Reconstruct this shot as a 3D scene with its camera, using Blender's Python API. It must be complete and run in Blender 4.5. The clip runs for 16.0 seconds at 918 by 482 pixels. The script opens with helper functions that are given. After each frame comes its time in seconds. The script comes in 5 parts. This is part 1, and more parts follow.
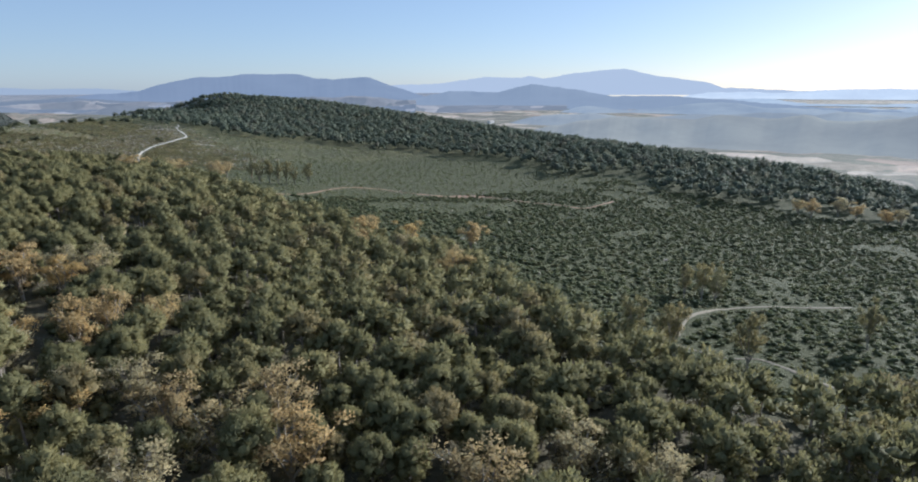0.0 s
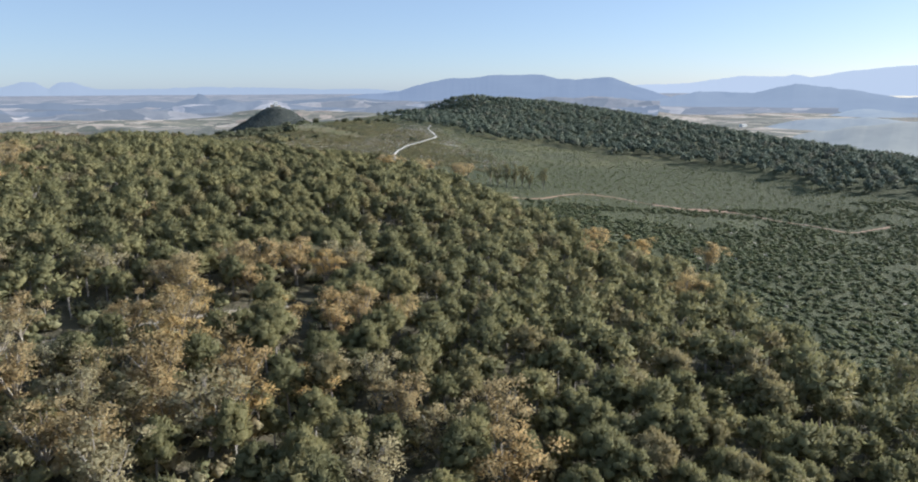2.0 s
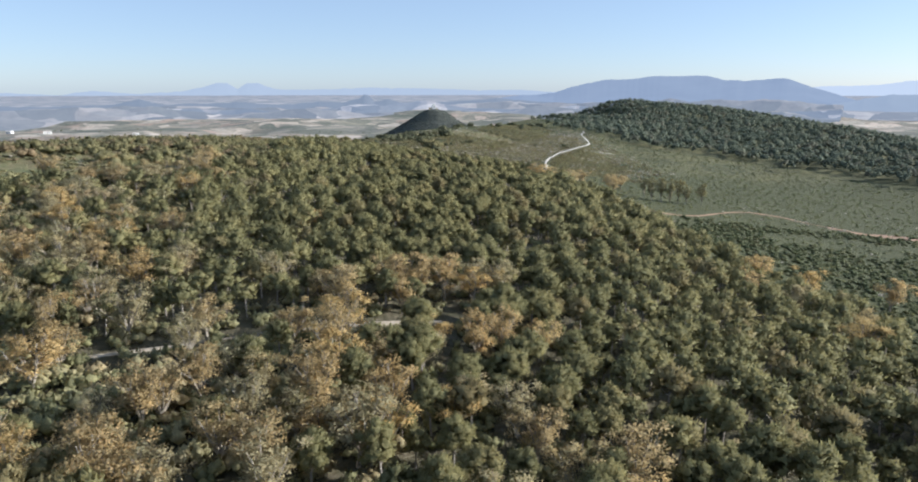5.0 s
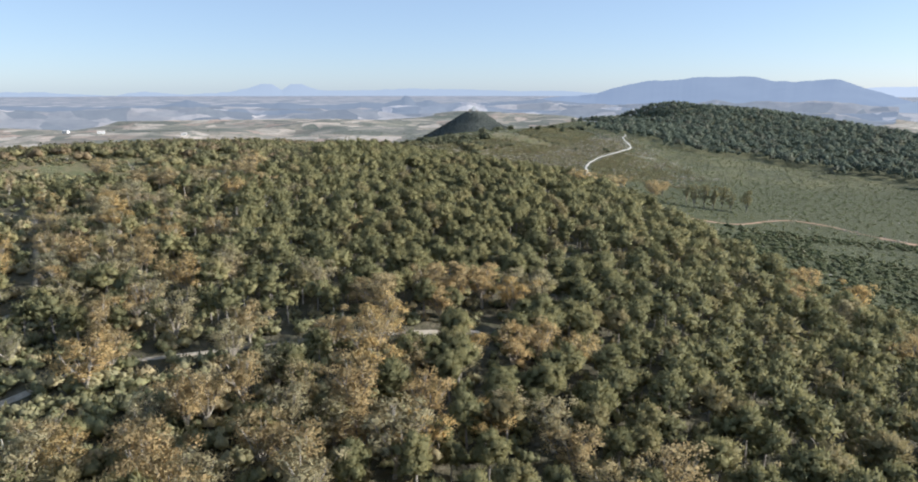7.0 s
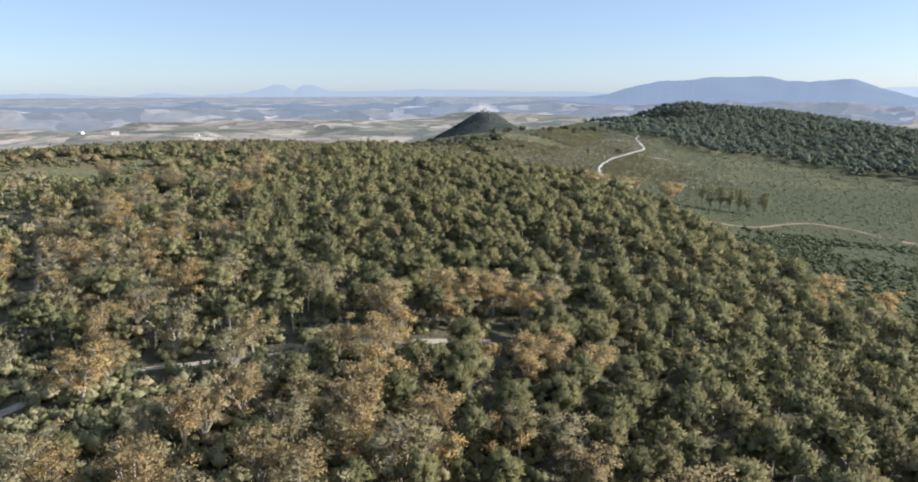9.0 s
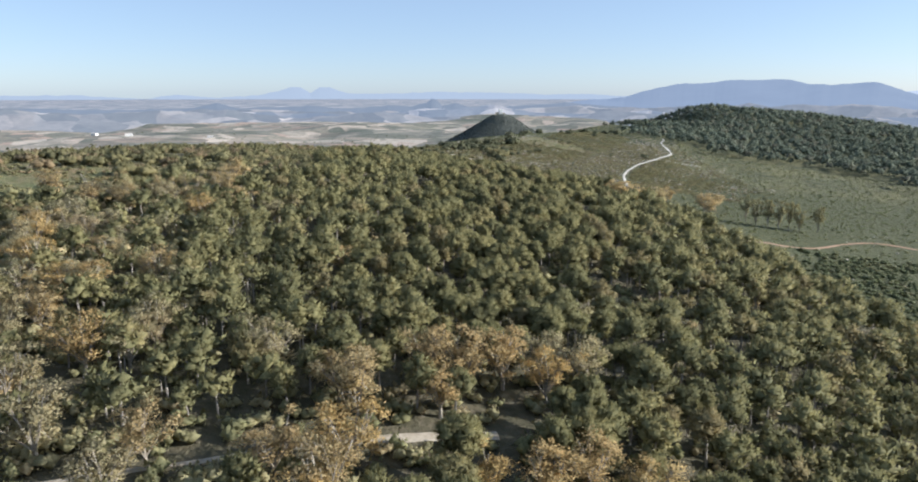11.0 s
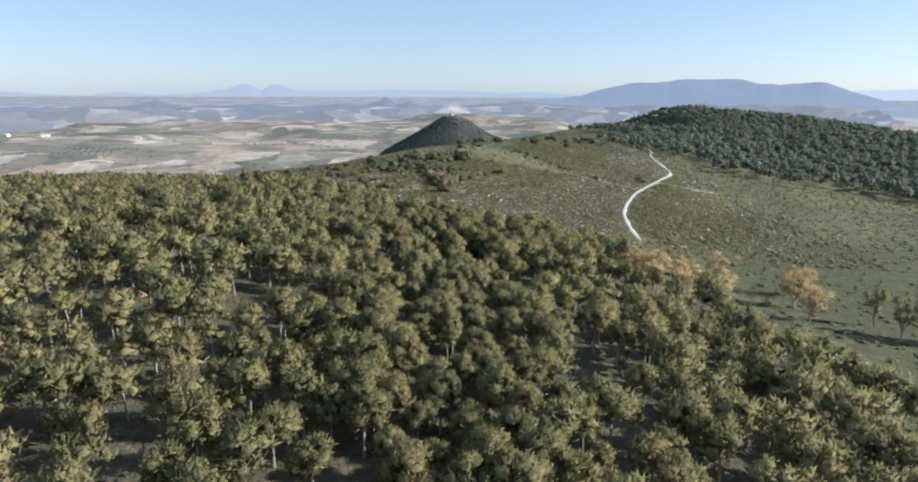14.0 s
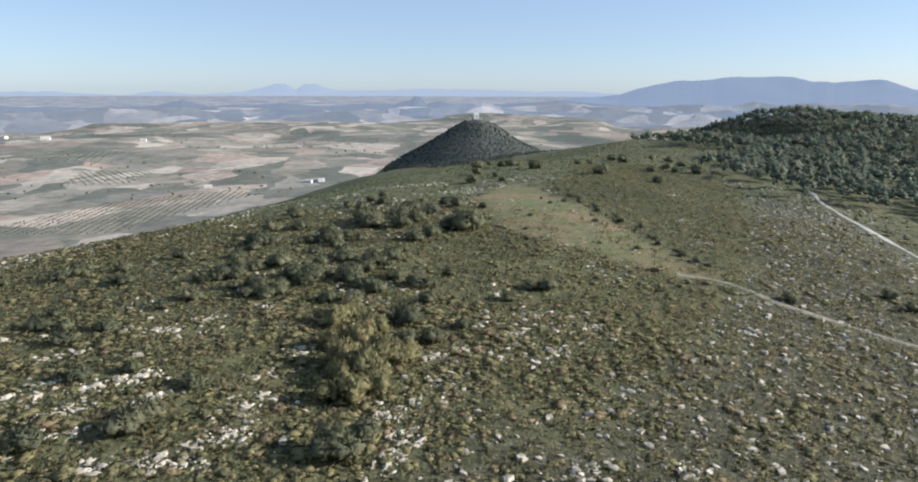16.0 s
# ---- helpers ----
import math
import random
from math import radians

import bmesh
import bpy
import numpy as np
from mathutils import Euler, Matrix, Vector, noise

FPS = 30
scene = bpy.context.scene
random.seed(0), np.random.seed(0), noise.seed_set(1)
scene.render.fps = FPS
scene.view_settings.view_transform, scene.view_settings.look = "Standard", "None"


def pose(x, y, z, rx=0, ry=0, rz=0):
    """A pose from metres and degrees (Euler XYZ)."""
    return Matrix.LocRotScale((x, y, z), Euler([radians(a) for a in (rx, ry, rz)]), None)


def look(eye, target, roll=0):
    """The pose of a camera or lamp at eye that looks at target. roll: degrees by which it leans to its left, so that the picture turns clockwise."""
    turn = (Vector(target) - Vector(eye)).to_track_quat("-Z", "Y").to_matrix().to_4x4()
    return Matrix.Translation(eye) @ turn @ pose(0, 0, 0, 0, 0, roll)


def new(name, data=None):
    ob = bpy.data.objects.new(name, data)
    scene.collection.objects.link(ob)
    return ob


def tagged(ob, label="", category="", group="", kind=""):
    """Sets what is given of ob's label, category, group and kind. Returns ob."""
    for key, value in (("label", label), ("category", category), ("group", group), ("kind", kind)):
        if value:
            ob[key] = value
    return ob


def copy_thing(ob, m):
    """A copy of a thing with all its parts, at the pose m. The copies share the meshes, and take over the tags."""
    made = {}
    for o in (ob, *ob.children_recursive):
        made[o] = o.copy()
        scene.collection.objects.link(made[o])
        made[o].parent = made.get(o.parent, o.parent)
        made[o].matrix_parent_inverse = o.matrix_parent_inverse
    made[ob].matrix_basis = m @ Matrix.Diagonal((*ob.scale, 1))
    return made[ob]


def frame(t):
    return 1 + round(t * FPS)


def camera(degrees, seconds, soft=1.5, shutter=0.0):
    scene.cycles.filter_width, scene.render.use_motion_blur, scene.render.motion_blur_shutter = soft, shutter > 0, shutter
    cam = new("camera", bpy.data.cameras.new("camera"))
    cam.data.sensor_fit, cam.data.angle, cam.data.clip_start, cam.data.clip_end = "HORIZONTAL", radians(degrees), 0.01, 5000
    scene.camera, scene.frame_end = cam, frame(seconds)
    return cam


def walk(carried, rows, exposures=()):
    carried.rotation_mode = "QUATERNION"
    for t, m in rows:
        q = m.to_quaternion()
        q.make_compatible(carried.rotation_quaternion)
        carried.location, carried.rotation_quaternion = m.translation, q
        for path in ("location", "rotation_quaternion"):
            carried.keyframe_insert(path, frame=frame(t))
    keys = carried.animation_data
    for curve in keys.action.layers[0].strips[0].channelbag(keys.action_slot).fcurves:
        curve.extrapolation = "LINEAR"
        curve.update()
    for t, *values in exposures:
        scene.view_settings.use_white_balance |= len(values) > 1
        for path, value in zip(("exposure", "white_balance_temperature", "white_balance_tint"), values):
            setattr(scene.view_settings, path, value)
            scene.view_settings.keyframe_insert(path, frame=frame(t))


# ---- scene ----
# The drone: a slow rise and turn, then a flight along the ridge.
cam = camera(70.78, 16.0, 1.9)
PATH = [
    (0.0, pose(-3.72, -6.58, 18.73, 76.61, 0, -36.88) @ pose(0, 0, 0, 0, 0, -0.13)),
    (0.5, pose(-3.70, -6.58, 18.94, 76.63, 0, -32.92) @ pose(0, 0, 0, 0, 0, -0.16)),
    (1.0, pose(-3.72, -6.51, 19.15, 76.64, 0, -27.22) @ pose(0, 0, 0, 0, 0, -0.19)),
    (1.5, pose(-3.69, -6.49, 19.33, 76.66, 0, -21.73) @ pose(0, 0, 0, 0, 0, -0.20)),
    (2.0, pose(-3.70, -6.50, 19.56, 76.66, 0, -16.22) @ pose(0, 0, 0, 0, 0, -0.21)),
    (2.5, pose(-3.69, -6.49, 19.75, 76.67, 0, -12.42) @ pose(0, 0, 0, 0, 0, -0.21)),
    (3.0, pose(-3.69, -6.48, 19.95, 76.69, 0, -10.18) @ pose(0, 0, 0, 0, 0, -0.16)),
    (3.5, pose(-3.67, -6.50, 20.13, 76.71, 0, -7.95) @ pose(0, 0, 0, 0, 0, -0.13)),
    (4.0, pose(-3.70, -6.49, 20.31, 76.74, 0, -5.89) @ pose(0, 0, 0, 0, 0, -0.13)),
    (4.5, pose(-3.70, -6.48, 20.50, 76.74, 0, -4.45) @ pose(0, 0, 0, 0, 0, -0.08)),
    (5.0, pose(-3.72, -6.46, 20.66, 76.77, 0, -2.94) @ pose(0, 0, 0, 0, 0, -0.04)),
    (7.5, pose(-3.73, -6.49, 21.18, 76.86, 0, 0.92) @ pose(0, 0, 0, 0, 0, -0.05)),
    (8.0, pose(-3.73, -6.40, 21.17, 76.88, 0, 1.19) @ pose(0, 0, 0, 0, 0, -0.10)),
    (8.5, pose(-3.73, -6.13, 21.18, 76.87, 0, 1.36) @ pose(0, 0, 0, 0, 0, -0.11)),
    (11.0, pose(-3.31, 3.96, 20.70, 77.12, 0, 2.92) @ pose(0, 0, 0, 0, 0, 0.00)),
    (11.5, pose(-3.21, 7.84, 20.72, 77.04, 0, 3.21) @ pose(0, 0, 0, 0, 0, 0.12)),
    (12.0, pose(-3.10, 11.96, 20.85, 76.99, 0, -0.84) @ pose(0, 0, 0, 0, 0, 0.16)),
    (12.5, pose(-2.77, 15.83, 20.91, 76.93, 0, -1.44) @ pose(0, 0, 0, 0, 0, 0.14)),
    (13.0, pose(-2.37, 21.18, 20.92, 76.93, 0, -1.60) @ pose(0, 0, 0, 0, 0, 0.18)),
    (13.5, pose(-1.91, 29.11, 20.90, 76.96, 0, -1.29) @ pose(0, 0, 0, 0, 0, 0.24)),
    (14.0, pose(-1.57, 37.50, 20.89, 76.97, 0, -0.99) @ pose(0, 0, 0, 0, 0, 0.25)),
    (14.5, pose(-1.15, 45.22, 20.90, 76.95, 0, -0.61) @ pose(0, 0, 0, 0, 0, 0.24)),
    (15.0, pose(-0.54, 55.61, 20.71, 77.00, 0, -0.11) @ pose(0, 0, 0, 0, 0, 0.22)),
    (15.5, pose(0.59, 73.61, 20.46, 76.98, 0, 0.98) @ pose(0, 0, 0, 0, 0, 0.14)),
    (16.0, pose(2.03, 91.19, 20.33, 76.88, 0, 2.06) @ pose(0, 0, 0, 0, 0, 0.15)),
]
walk(cam, PATH, exposures=[(0.0, 0.42, 5450, 11), (1.0, 0.52, 5520, 11), (2.0, 0.65, 5620, 11), (3.5, 0.76, 5700, 11), (14.0, 0.8, 5780, 11), (16.0, 0.7, 5800, 11)])

# ---- light ----
SUN_AZ, SUN_EL = 87.0, 22.0
world = bpy.data.worlds.new("sky")
scene.world = world
world.use_nodes = True
wn = world.node_tree
sky = wn.nodes.new("ShaderNodeTexSky")
sky.sky_type, sky.sun_disc = "NISHITA", False
sky.sun_elevation, sky.sun_rotation = radians(SUN_EL), radians(SUN_AZ)
sky.altitude, sky.air_density, sky.dust_density, sky.ozone_density = 1500, 0.9, 1.4, 0.9
veil = wn.nodes.new("ShaderNodeMix")
veil.data_type = "RGBA"
veil.inputs[0].default_value = 0.42
veil.inputs[7].default_value = (4.4, 5.4, 6.6, 1)
wn.links.new(sky.outputs[0], veil.inputs[6])
wn.links.new(veil.outputs[2], wn.nodes["Background"].inputs[0])
wn.nodes["Background"].inputs[1].default_value = 0.08
sun_data = bpy.data.lights.new("sun", "SUN")
sun_data.energy, sun_data.angle, sun_data.color = 5.0, radians(0.5), (1.0, 0.92, 0.80)
sun = new("sun", sun_data)
sun.matrix_world = look((0, 0, 0), [-math.sin(radians(SUN_AZ)) * math.cos(radians(SUN_EL)), -math.cos(radians(SUN_AZ)) * math.cos(radians(SUN_EL)), -math.sin(radians(SUN_EL))])


# ---- helpers of the place ----
def link_mesh(name, verts, faces, material, parent=None, label="", tint=None, smooth=False, normals=None):
    """A mesh object from arrays; faces is an array of triangles or quads."""
    verts, faces = np.asarray(verts, np.float32), np.asarray(faces, np.int32)
    me = bpy.data.meshes.new(name)
    n, k = faces.shape
    me.vertices.add(len(verts))
    me.vertices.foreach_set("co", verts.ravel())
    me.loops.add(n * k)
    me.loops.foreach_set("vertex_index", faces.ravel())
    me.polygons.add(n)
    me.polygons.foreach_set("loop_start", np.arange(0, n * k, k, dtype=np.int32))
    me.polygons.foreach_set("loop_total", np.full(n, k, np.int32))
    me.polygons.foreach_set("use_smooth", np.full(n, smooth))
    me.update(calc_edges=True)
    me.materials.append(material)
    if tint is not None:
        me.attributes.new("tint", "FLOAT", "POINT").data.foreach_set("value", np.asarray(tint, np.float32))
    if normals is not None:
        me.attributes.new("custom_normal", "FLOAT_VECTOR", "POINT").data.foreach_set("vector", np.asarray(normals, np.float32).ravel())
    ob = new(name, me)
    if parent:
        ob.parent = parent
    if label:
        ob["label"] = label
    return ob


def part(name, bm, material, parent, label=""):
    me = bpy.data.meshes.new(name)
    bm.to_mesh(me)
    bm.free()
    me.materials.append(material)
    ob = new(name, me)
    ob.parent = parent
    if label:
        ob["label"] = label
    return ob


def lattice(ix, iy, seed):
    h = (ix * 374761393 + iy * 668265263 + seed * 974634777) & 0xFFFFFFFF
    h = ((h ^ (h >> 13)) * 1274126177) & 0xFFFFFFFF
    return ((h ^ (h >> 16)) & 0xFFFF) / 65535.0


def rough(x, y, size, seed):
    """Smooth noise from 0 to 1 with the given grain."""
    x, y = np.asarray(x, float) / size, np.asarray(y, float) / size
    ix, iy = np.floor(x).astype(np.int64), np.floor(y).astype(np.int64)
    fx, fy = x - ix, y - iy
    fx, fy = fx * fx * (3 - 2 * fx), fy * fy * (3 - 2 * fy)
    a, b = lattice(ix, iy, seed), lattice(ix + 1, iy, seed)
    c, d = lattice(ix, iy + 1, seed), lattice(ix + 1, iy + 1, seed)
    return (a * (1 - fx) + b * fx) * (1 - fy) + (c * (1 - fx) + d * fx) * fy


def inside(x, y, outline):
    x, y = np.asarray(x, float), np.asarray(y, float)
    hit = np.zeros(x.shape, bool)
    for (ax, ay), (bx, by) in zip(outline, outline[1:] + outline[:1]):
        if ay != by:
            hit ^= ((ay > y) != (by > y)) & (x < (bx - ax) * (y - ay) / (by - ay) + ax)
    return hit


def off_line(x, y, line):
    """Distance to a polyline."""
    best = np.full(np.shape(x), 1e9)
    for (ax, ay), (bx, by) in zip(line, line[1:]):
        dx, dy = bx - ax, by - ay
        k = np.clip(((x - ax) * dx + (y - ay) * dy) / (dx * dx + dy * dy), 0, 1)
        best = np.minimum(best, np.hypot(x - ax - k * dx, y - ay - k * dy))
    return best


def soft_inside(x, y, outline, width):
    """1 well inside the outline, 0 outside, with a ragged soft edge."""
    d = off_line(x, y, outline + outline[:1]) * np.where(inside(x, y, outline), 1, -1)
    d = d + (rough(x, y, 2.5, 71) - 0.5) * width * 2
    return np.clip(d / width + 0.5, 0, 1)


# ---- plan ----
PINES = [(44, -14), (26.2, 1.9), (21.9, 3.1), (20.1, 5.2), (19.1, 8.6), (20.9, 11.5), (20.4, 14.7), (20.5, 20.7), (24.5, 29), (22.1, 34.1), (20, 39.5), (17, 53), (15.8, 62),
         (13, 73), (11.9, 78.4), (11.4, 83.3), (9.5, 90.3), (6.5, 91.4), (3.2, 92.2), (0.1, 93.4), (-3.2, 94.8), (-5.6, 95.0), (-8.8, 95.5), (-15.1, 98.5), (-22, 105), (-40, 106), (-62, 104), (-84, 88), (-90, 30), (-80, -14)]
GLADE = [(-34, 43), (-30, 48), (-25, 53), (-22, 60), (-25, 68), (-36, 67), (-48, 66), (-56, 54), (-46, 43)]
WOOD = [(30.7, 168), (33, 159), (35.6, 156.5), (38.6, 153), (42, 146), (48.5, 134.5), (62, 123), (70, 108.7), (76, 87.6), (80.5, 69), (80.5, 46.6), (81.7, 30.5), (87, 22), (97, 0),
        (150, -5), (160, 60), (160, 120), (152, 200), (130, 290), (100, 305), (70, 285), (45, 266), (36, 246), (44, 226), (47, 212), (44, 196), (33, 179)]
MEADOW = [(3, 138.5), (4.5, 135), (11.6, 128.8), (16, 127.2), (13, 136), (11.2, 143.5), (8.2, 154.5), (5.6, 160), (1.6, 150)]
HEATH = [(16.3, 127.9), (24, 146), (29.4, 159.5), (24.4, 181), (16, 181), (8.8, 155), (11.6, 144.5), (13.3, 136.5)]
STONY = [(15.7, 95), (17.2, 104), (22, 115.5), (31.6, 132), (33.5, 144), (29.8, 158), (24.6, 146), (17, 127), (8, 114), (-4, 103), (-6, 97), (4, 92)]
ROAD = [(38.3, 166), (37.3, 161), (35.1, 154.5), (34, 148), (33.1, 140.5), (31.6, 133.2), (27.6, 126.4), (24, 120.5), (21, 114.8), (18.7, 109.3), (17, 104.3), (16.5, 101.2), (16.1, 98.5), (15.8, 96), (15.4, 93)]
ROAD_FORK = [(26.6, 124.8), (28.5, 124.6), (31, 122.4), (33.5, 121.5)]
RED_TRACK = [(15.6, 61.8), (18.6, 61.7), (22, 62.2), (26.7, 63.9), (31, 67.3), (35, 69.4), (38.5, 69), (41.5, 66.6), (45, 63.2), (48.5, 62), (52, 59.6), (56.8, 53), (59.2, 49.8), (66, 51)]
FIELD_TRACK = [(13.4, 127.9), (16.1, 126.7), (18.5, 123.4), (22, 120), (25, 118.5)]
VALLEY_PATH = [(26.5, 13.3), (30.2, 15.1), (32.7, 15.7), (36.5, 15.8), (39.8, 14.6), (46, 12)]
VALLEY_PATH_LOW = [(24.6, 13), (25.2, 11.8), (26.2, 10.1), (27.8, 9.1), (27.5, 6.3), (27.3, 5.1)]
FOREST_PATH = [(-25, 10), (-21, 14.9), (-19.8, 17.2), (-18.7, 18.2), (-14.7, 19.9), (-11.6, 21), (-8.3, 22.4), (-3, 24)]
FOREST_PATH_WEST = [(-40, 40), (-36, 38.6), (-33.5, 37), (-29, 30), (-25.9, 24.6), (-26, 22), (-26.5, 17)]
CONE = (0.0, 282.0)
OUTCROPS_WEST = [(-12.5, 109.6, 0.9), (-12.2, 110.5, 0.5), (-13.3, 112.6, 0.6), (-10.8, 110.3, 0.5), (-9.9, 110.9, 0.6), (-9.5, 111.4, 0.4), (-10.7, 108.9, 0.6), (-11.0, 108.3, 0.4), (-8.6, 110.0, 0.5), (-5.4, 112.0, 0.5), (-4.9, 114.0, 0.4),
                 (-5.2, 110.3, 0.7), (-5.5, 109.3, 0.7), (-5.3, 108.4, 0.6), (-5.5, 107.8, 0.6), (-7.7, 118.4, 0.4), (-9.4, 116.7, 0.5), (-10.8, 115.2, 0.4), (-6.9, 106.6, 0.4), (-5.9, 106.6, 0.4), (-9.8, 107.5, 0.4), (-8.2, 106.2, 0.4)]
OUTCROPS_EAST = [(-0.7, 110.0, 0.6), (-0.4, 108.8, 0.6), (-0.2, 108.1, 0.4), (-1.3, 112.9, 0.4), (0.2, 114.6, 0.6), (1.0, 112.6, 0.5), (1.1, 115.3, 0.3), (4.7, 119.9, 0.5), (3.5, 117.1, 0.4), (5.1, 115.7, 0.5), (7.0, 118.7, 0.4),
                 (20.3, 153.0, 0.8), (18.1, 142.8, 0.5), (17.3, 135.2, 0.7), (14.6, 119.6, 0.5), (5.1, 107.8, 0.7), (8.2, 108.3, 0.5), (-0.5, 107.2, 0.5), (0.9, 96.6, 0.6), (1.8, 97.6, 0.8), (3.2, 98.3, 0.7), (5.4, 100.6, 0.7), (-3.0, 102.0, 0.6), (-1.0, 102.3, 0.4), (4.6, 96.2, 0.5), (7.4, 101.5, 0.5)]

# Height of the upland over the plain, one row for each step of 37.6 m northwards.
PLAIN = -21.15
UPLAND = [
    [9.0, 15.1, 11.8, 12.2, 5.1, 2.6, 0.9],
    [9.0, 10.8, 11.5, 9.5, 8.1, 4.6, 2.8],
    [10.8, 11.8, 11.5, 8.6, 8.4, 9.7, 4.3],
    [15.5, 13.9, 12.8, 9.6, 9.0, 10.7, 5.2],
    [12.2, 14.3, 10.4, 10.4, 9.1, 10.8, 7.2],
    [5.5, 11.6, 13.2, 11.0, 9.8, 11.0, 7.9],
    [3.2, 9.8, 12.0, 12.3, 9.9, 12.0, 8.6],
    [1.0, 7.8, 11.3, 11.0, 12.3, 12.8, 8.3],
    [0.5, 9.0, 11.7, 10.5, 13.6, 15.0, 8.0],
    [0.7, 6.6, 9.1, 9.6, 11.5, 11.3, 6.6],
    [0.8, 2.0, 4.6, 5.4, 6.3, 8.0, 9.4],
]


# Smaller swells: x, y, height and half-widths.
KNOLLS = [(75, 257, 3.3, 9, 13), (52, 268, 1.2, 12, 11), (140, 186, 1.1, 12, 16), (108, 226, -0.9, 14, 18), (-46, 236, -4.0, 15, 18), (-10, 232, -3.6, 20, 13), (-2, 250, -2.6, 18, 16), (8, 178, 0.9, 22, 14), (36, 238, 1.6, 12, 14)]


def land(x, y):
    """Height of the ground: upland swells, the castle hill, and the rolling plain."""
    x, y = np.asarray(x, float), np.asarray(y, float)
    z = np.zeros(x.shape)
    for j, row in enumerate(UPLAND):
        by = np.exp(-((y - (-56.4 + 37.6 * j)) ** 2) / (2 * 24.44**2))
        for i, a in enumerate(row):
            z += a * by * np.exp(-((x - (-75.2 + 37.6 * i)) ** 2) / (2 * 24.44**2))
    for cx, cy, up, wx, wy in KNOLLS:
        z += up * np.exp(-(((x - cx) / wx) ** 2 + ((y - cy) / wy) ** 2) / 2)
    u, v = -0.9 * (x - 74) - 0.43 * (y - 256), 0.43 * (x - 74) - 0.9 * (y - 256)
    z -= 8.0 * np.exp(-(((u - 20) / 8.5) ** 2) - (v / 21) ** 2)
    z += PLAIN
    r = np.hypot((x - CONE[0]) * np.where(x < CONE[0], 1.0, 0.95), y - CONE[1])
    c = 13.4 - 0.585 * np.sqrt(r * r + 0.8) - 1.2 * (rough(x, y, 6, 5) - 0.5)
    m = np.clip((c - z) / 3 + 0.5, 0, 1)
    z = z * (1 - m) + c * m + 0.75 * m * (1 - m)
    far = np.hypot(x - 20, y - 150)
    roll = np.clip((far - 190) / 400, 0, 1) * (1 - 0.6 * np.clip((far - 850) / 250, 0, 1))
    roll = roll * (1 - np.clip((x - 180) / 120, 0, 1) * np.clip((1.25 * x - y + 60) / 150, 0, 1))
    z -= 30 * np.clip((far - 1150) / 250, 0, 1)
    z += roll * (19 * (rough(x, y, 150, 3) - 0.45) + 9 * (rough(x, y, 62, 4) - 0.5) + 8 * (rough(x, y, 600, 6) - 0.6) * np.clip((far - 600) / 900, 0, 1))
    z += (1 - roll) * (0.5 * (rough(x, y, 9, 1) - 0.5) + 0.16 * (rough(x, y, 2.6, 2) - 0.5))
    return z


def axis(lo, hi, step, end_lo, end_hi):
    mid = list(np.arange(lo, hi + step / 2, step))
    up, down, s = [mid[-1]], [mid[0]], step
    while up[-1] < end_hi:
        s *= 1.065
        up.append(up[-1] + s)
    s = step
    while down[-1] > end_lo:
        s *= 1.065
        down.append(down[-1] - s)
    return np.array(down[:0:-1] + mid + up[1:])


GX, GY = axis(-92, 130, 1.6, -3600, 3700), axis(-20, 310, 1.6, -900, 4600)
GZ = land(*np.meshgrid(GX, GY))


def ground_z(x, y):
    """Height of the ground sheet itself, between its corners."""
    x, y = np.asarray(x, float), np.asarray(y, float)
    i = np.clip(np.searchsorted(GX, x) - 1, 0, len(GX) - 2)
    j = np.clip(np.searchsorted(GY, y) - 1, 0, len(GY) - 2)
    u, v = (x - GX[i]) / (GX[i + 1] - GX[i]), (y - GY[j]) / (GY[j + 1] - GY[j])
    return (GZ[j, i] * (1 - u) + GZ[j, i + 1] * u) * (1 - v) + (GZ[j + 1, i] * (1 - u) + GZ[j + 1, i + 1] * u) * v


# ---- materials ----
def make_material(name):
    m = bpy.data.materials.new(name)
    m.use_nodes = True
    tree = m.node_tree
    b = tree.nodes["Principled BSDF"]
    b.inputs["Roughness"].default_value = 0.9
    b.inputs["Specular IOR Level"].default_value = 0.2
    return m, tree, b


def node(tree, kind, **values):
    n = tree.nodes.new(kind)
    for key, value in values.items():
        n.inputs[key].default_value = value
    return n


def ramp(tree, source, stops):
    r = tree.nodes.new("ShaderNodeValToRGB")
    e = r.color_ramp.elements
    while len(e) < len(stops):
        e.new(0.5)
    for k, (at, col) in zip(e, stops):
        k.position, k.color = at, (*col, 1)
    tree.links.new(source, r.inputs[0])
    return r.outputs[0]


def mix(tree, fac, a, b, how="MIX"):
    m = tree.nodes.new("ShaderNodeMix")
    m.data_type, m.blend_type = "RGBA", how
    for key, v in ((0, fac), (6, a), (7, b)):
        if isinstance(v, (int, float)):
            m.inputs[key].default_value = v
        elif isinstance(v, tuple):
            m.inputs[key].default_value = (*v, 1)
        else:
            tree.links.new(v, m.inputs[key])
    return m.outputs[2]


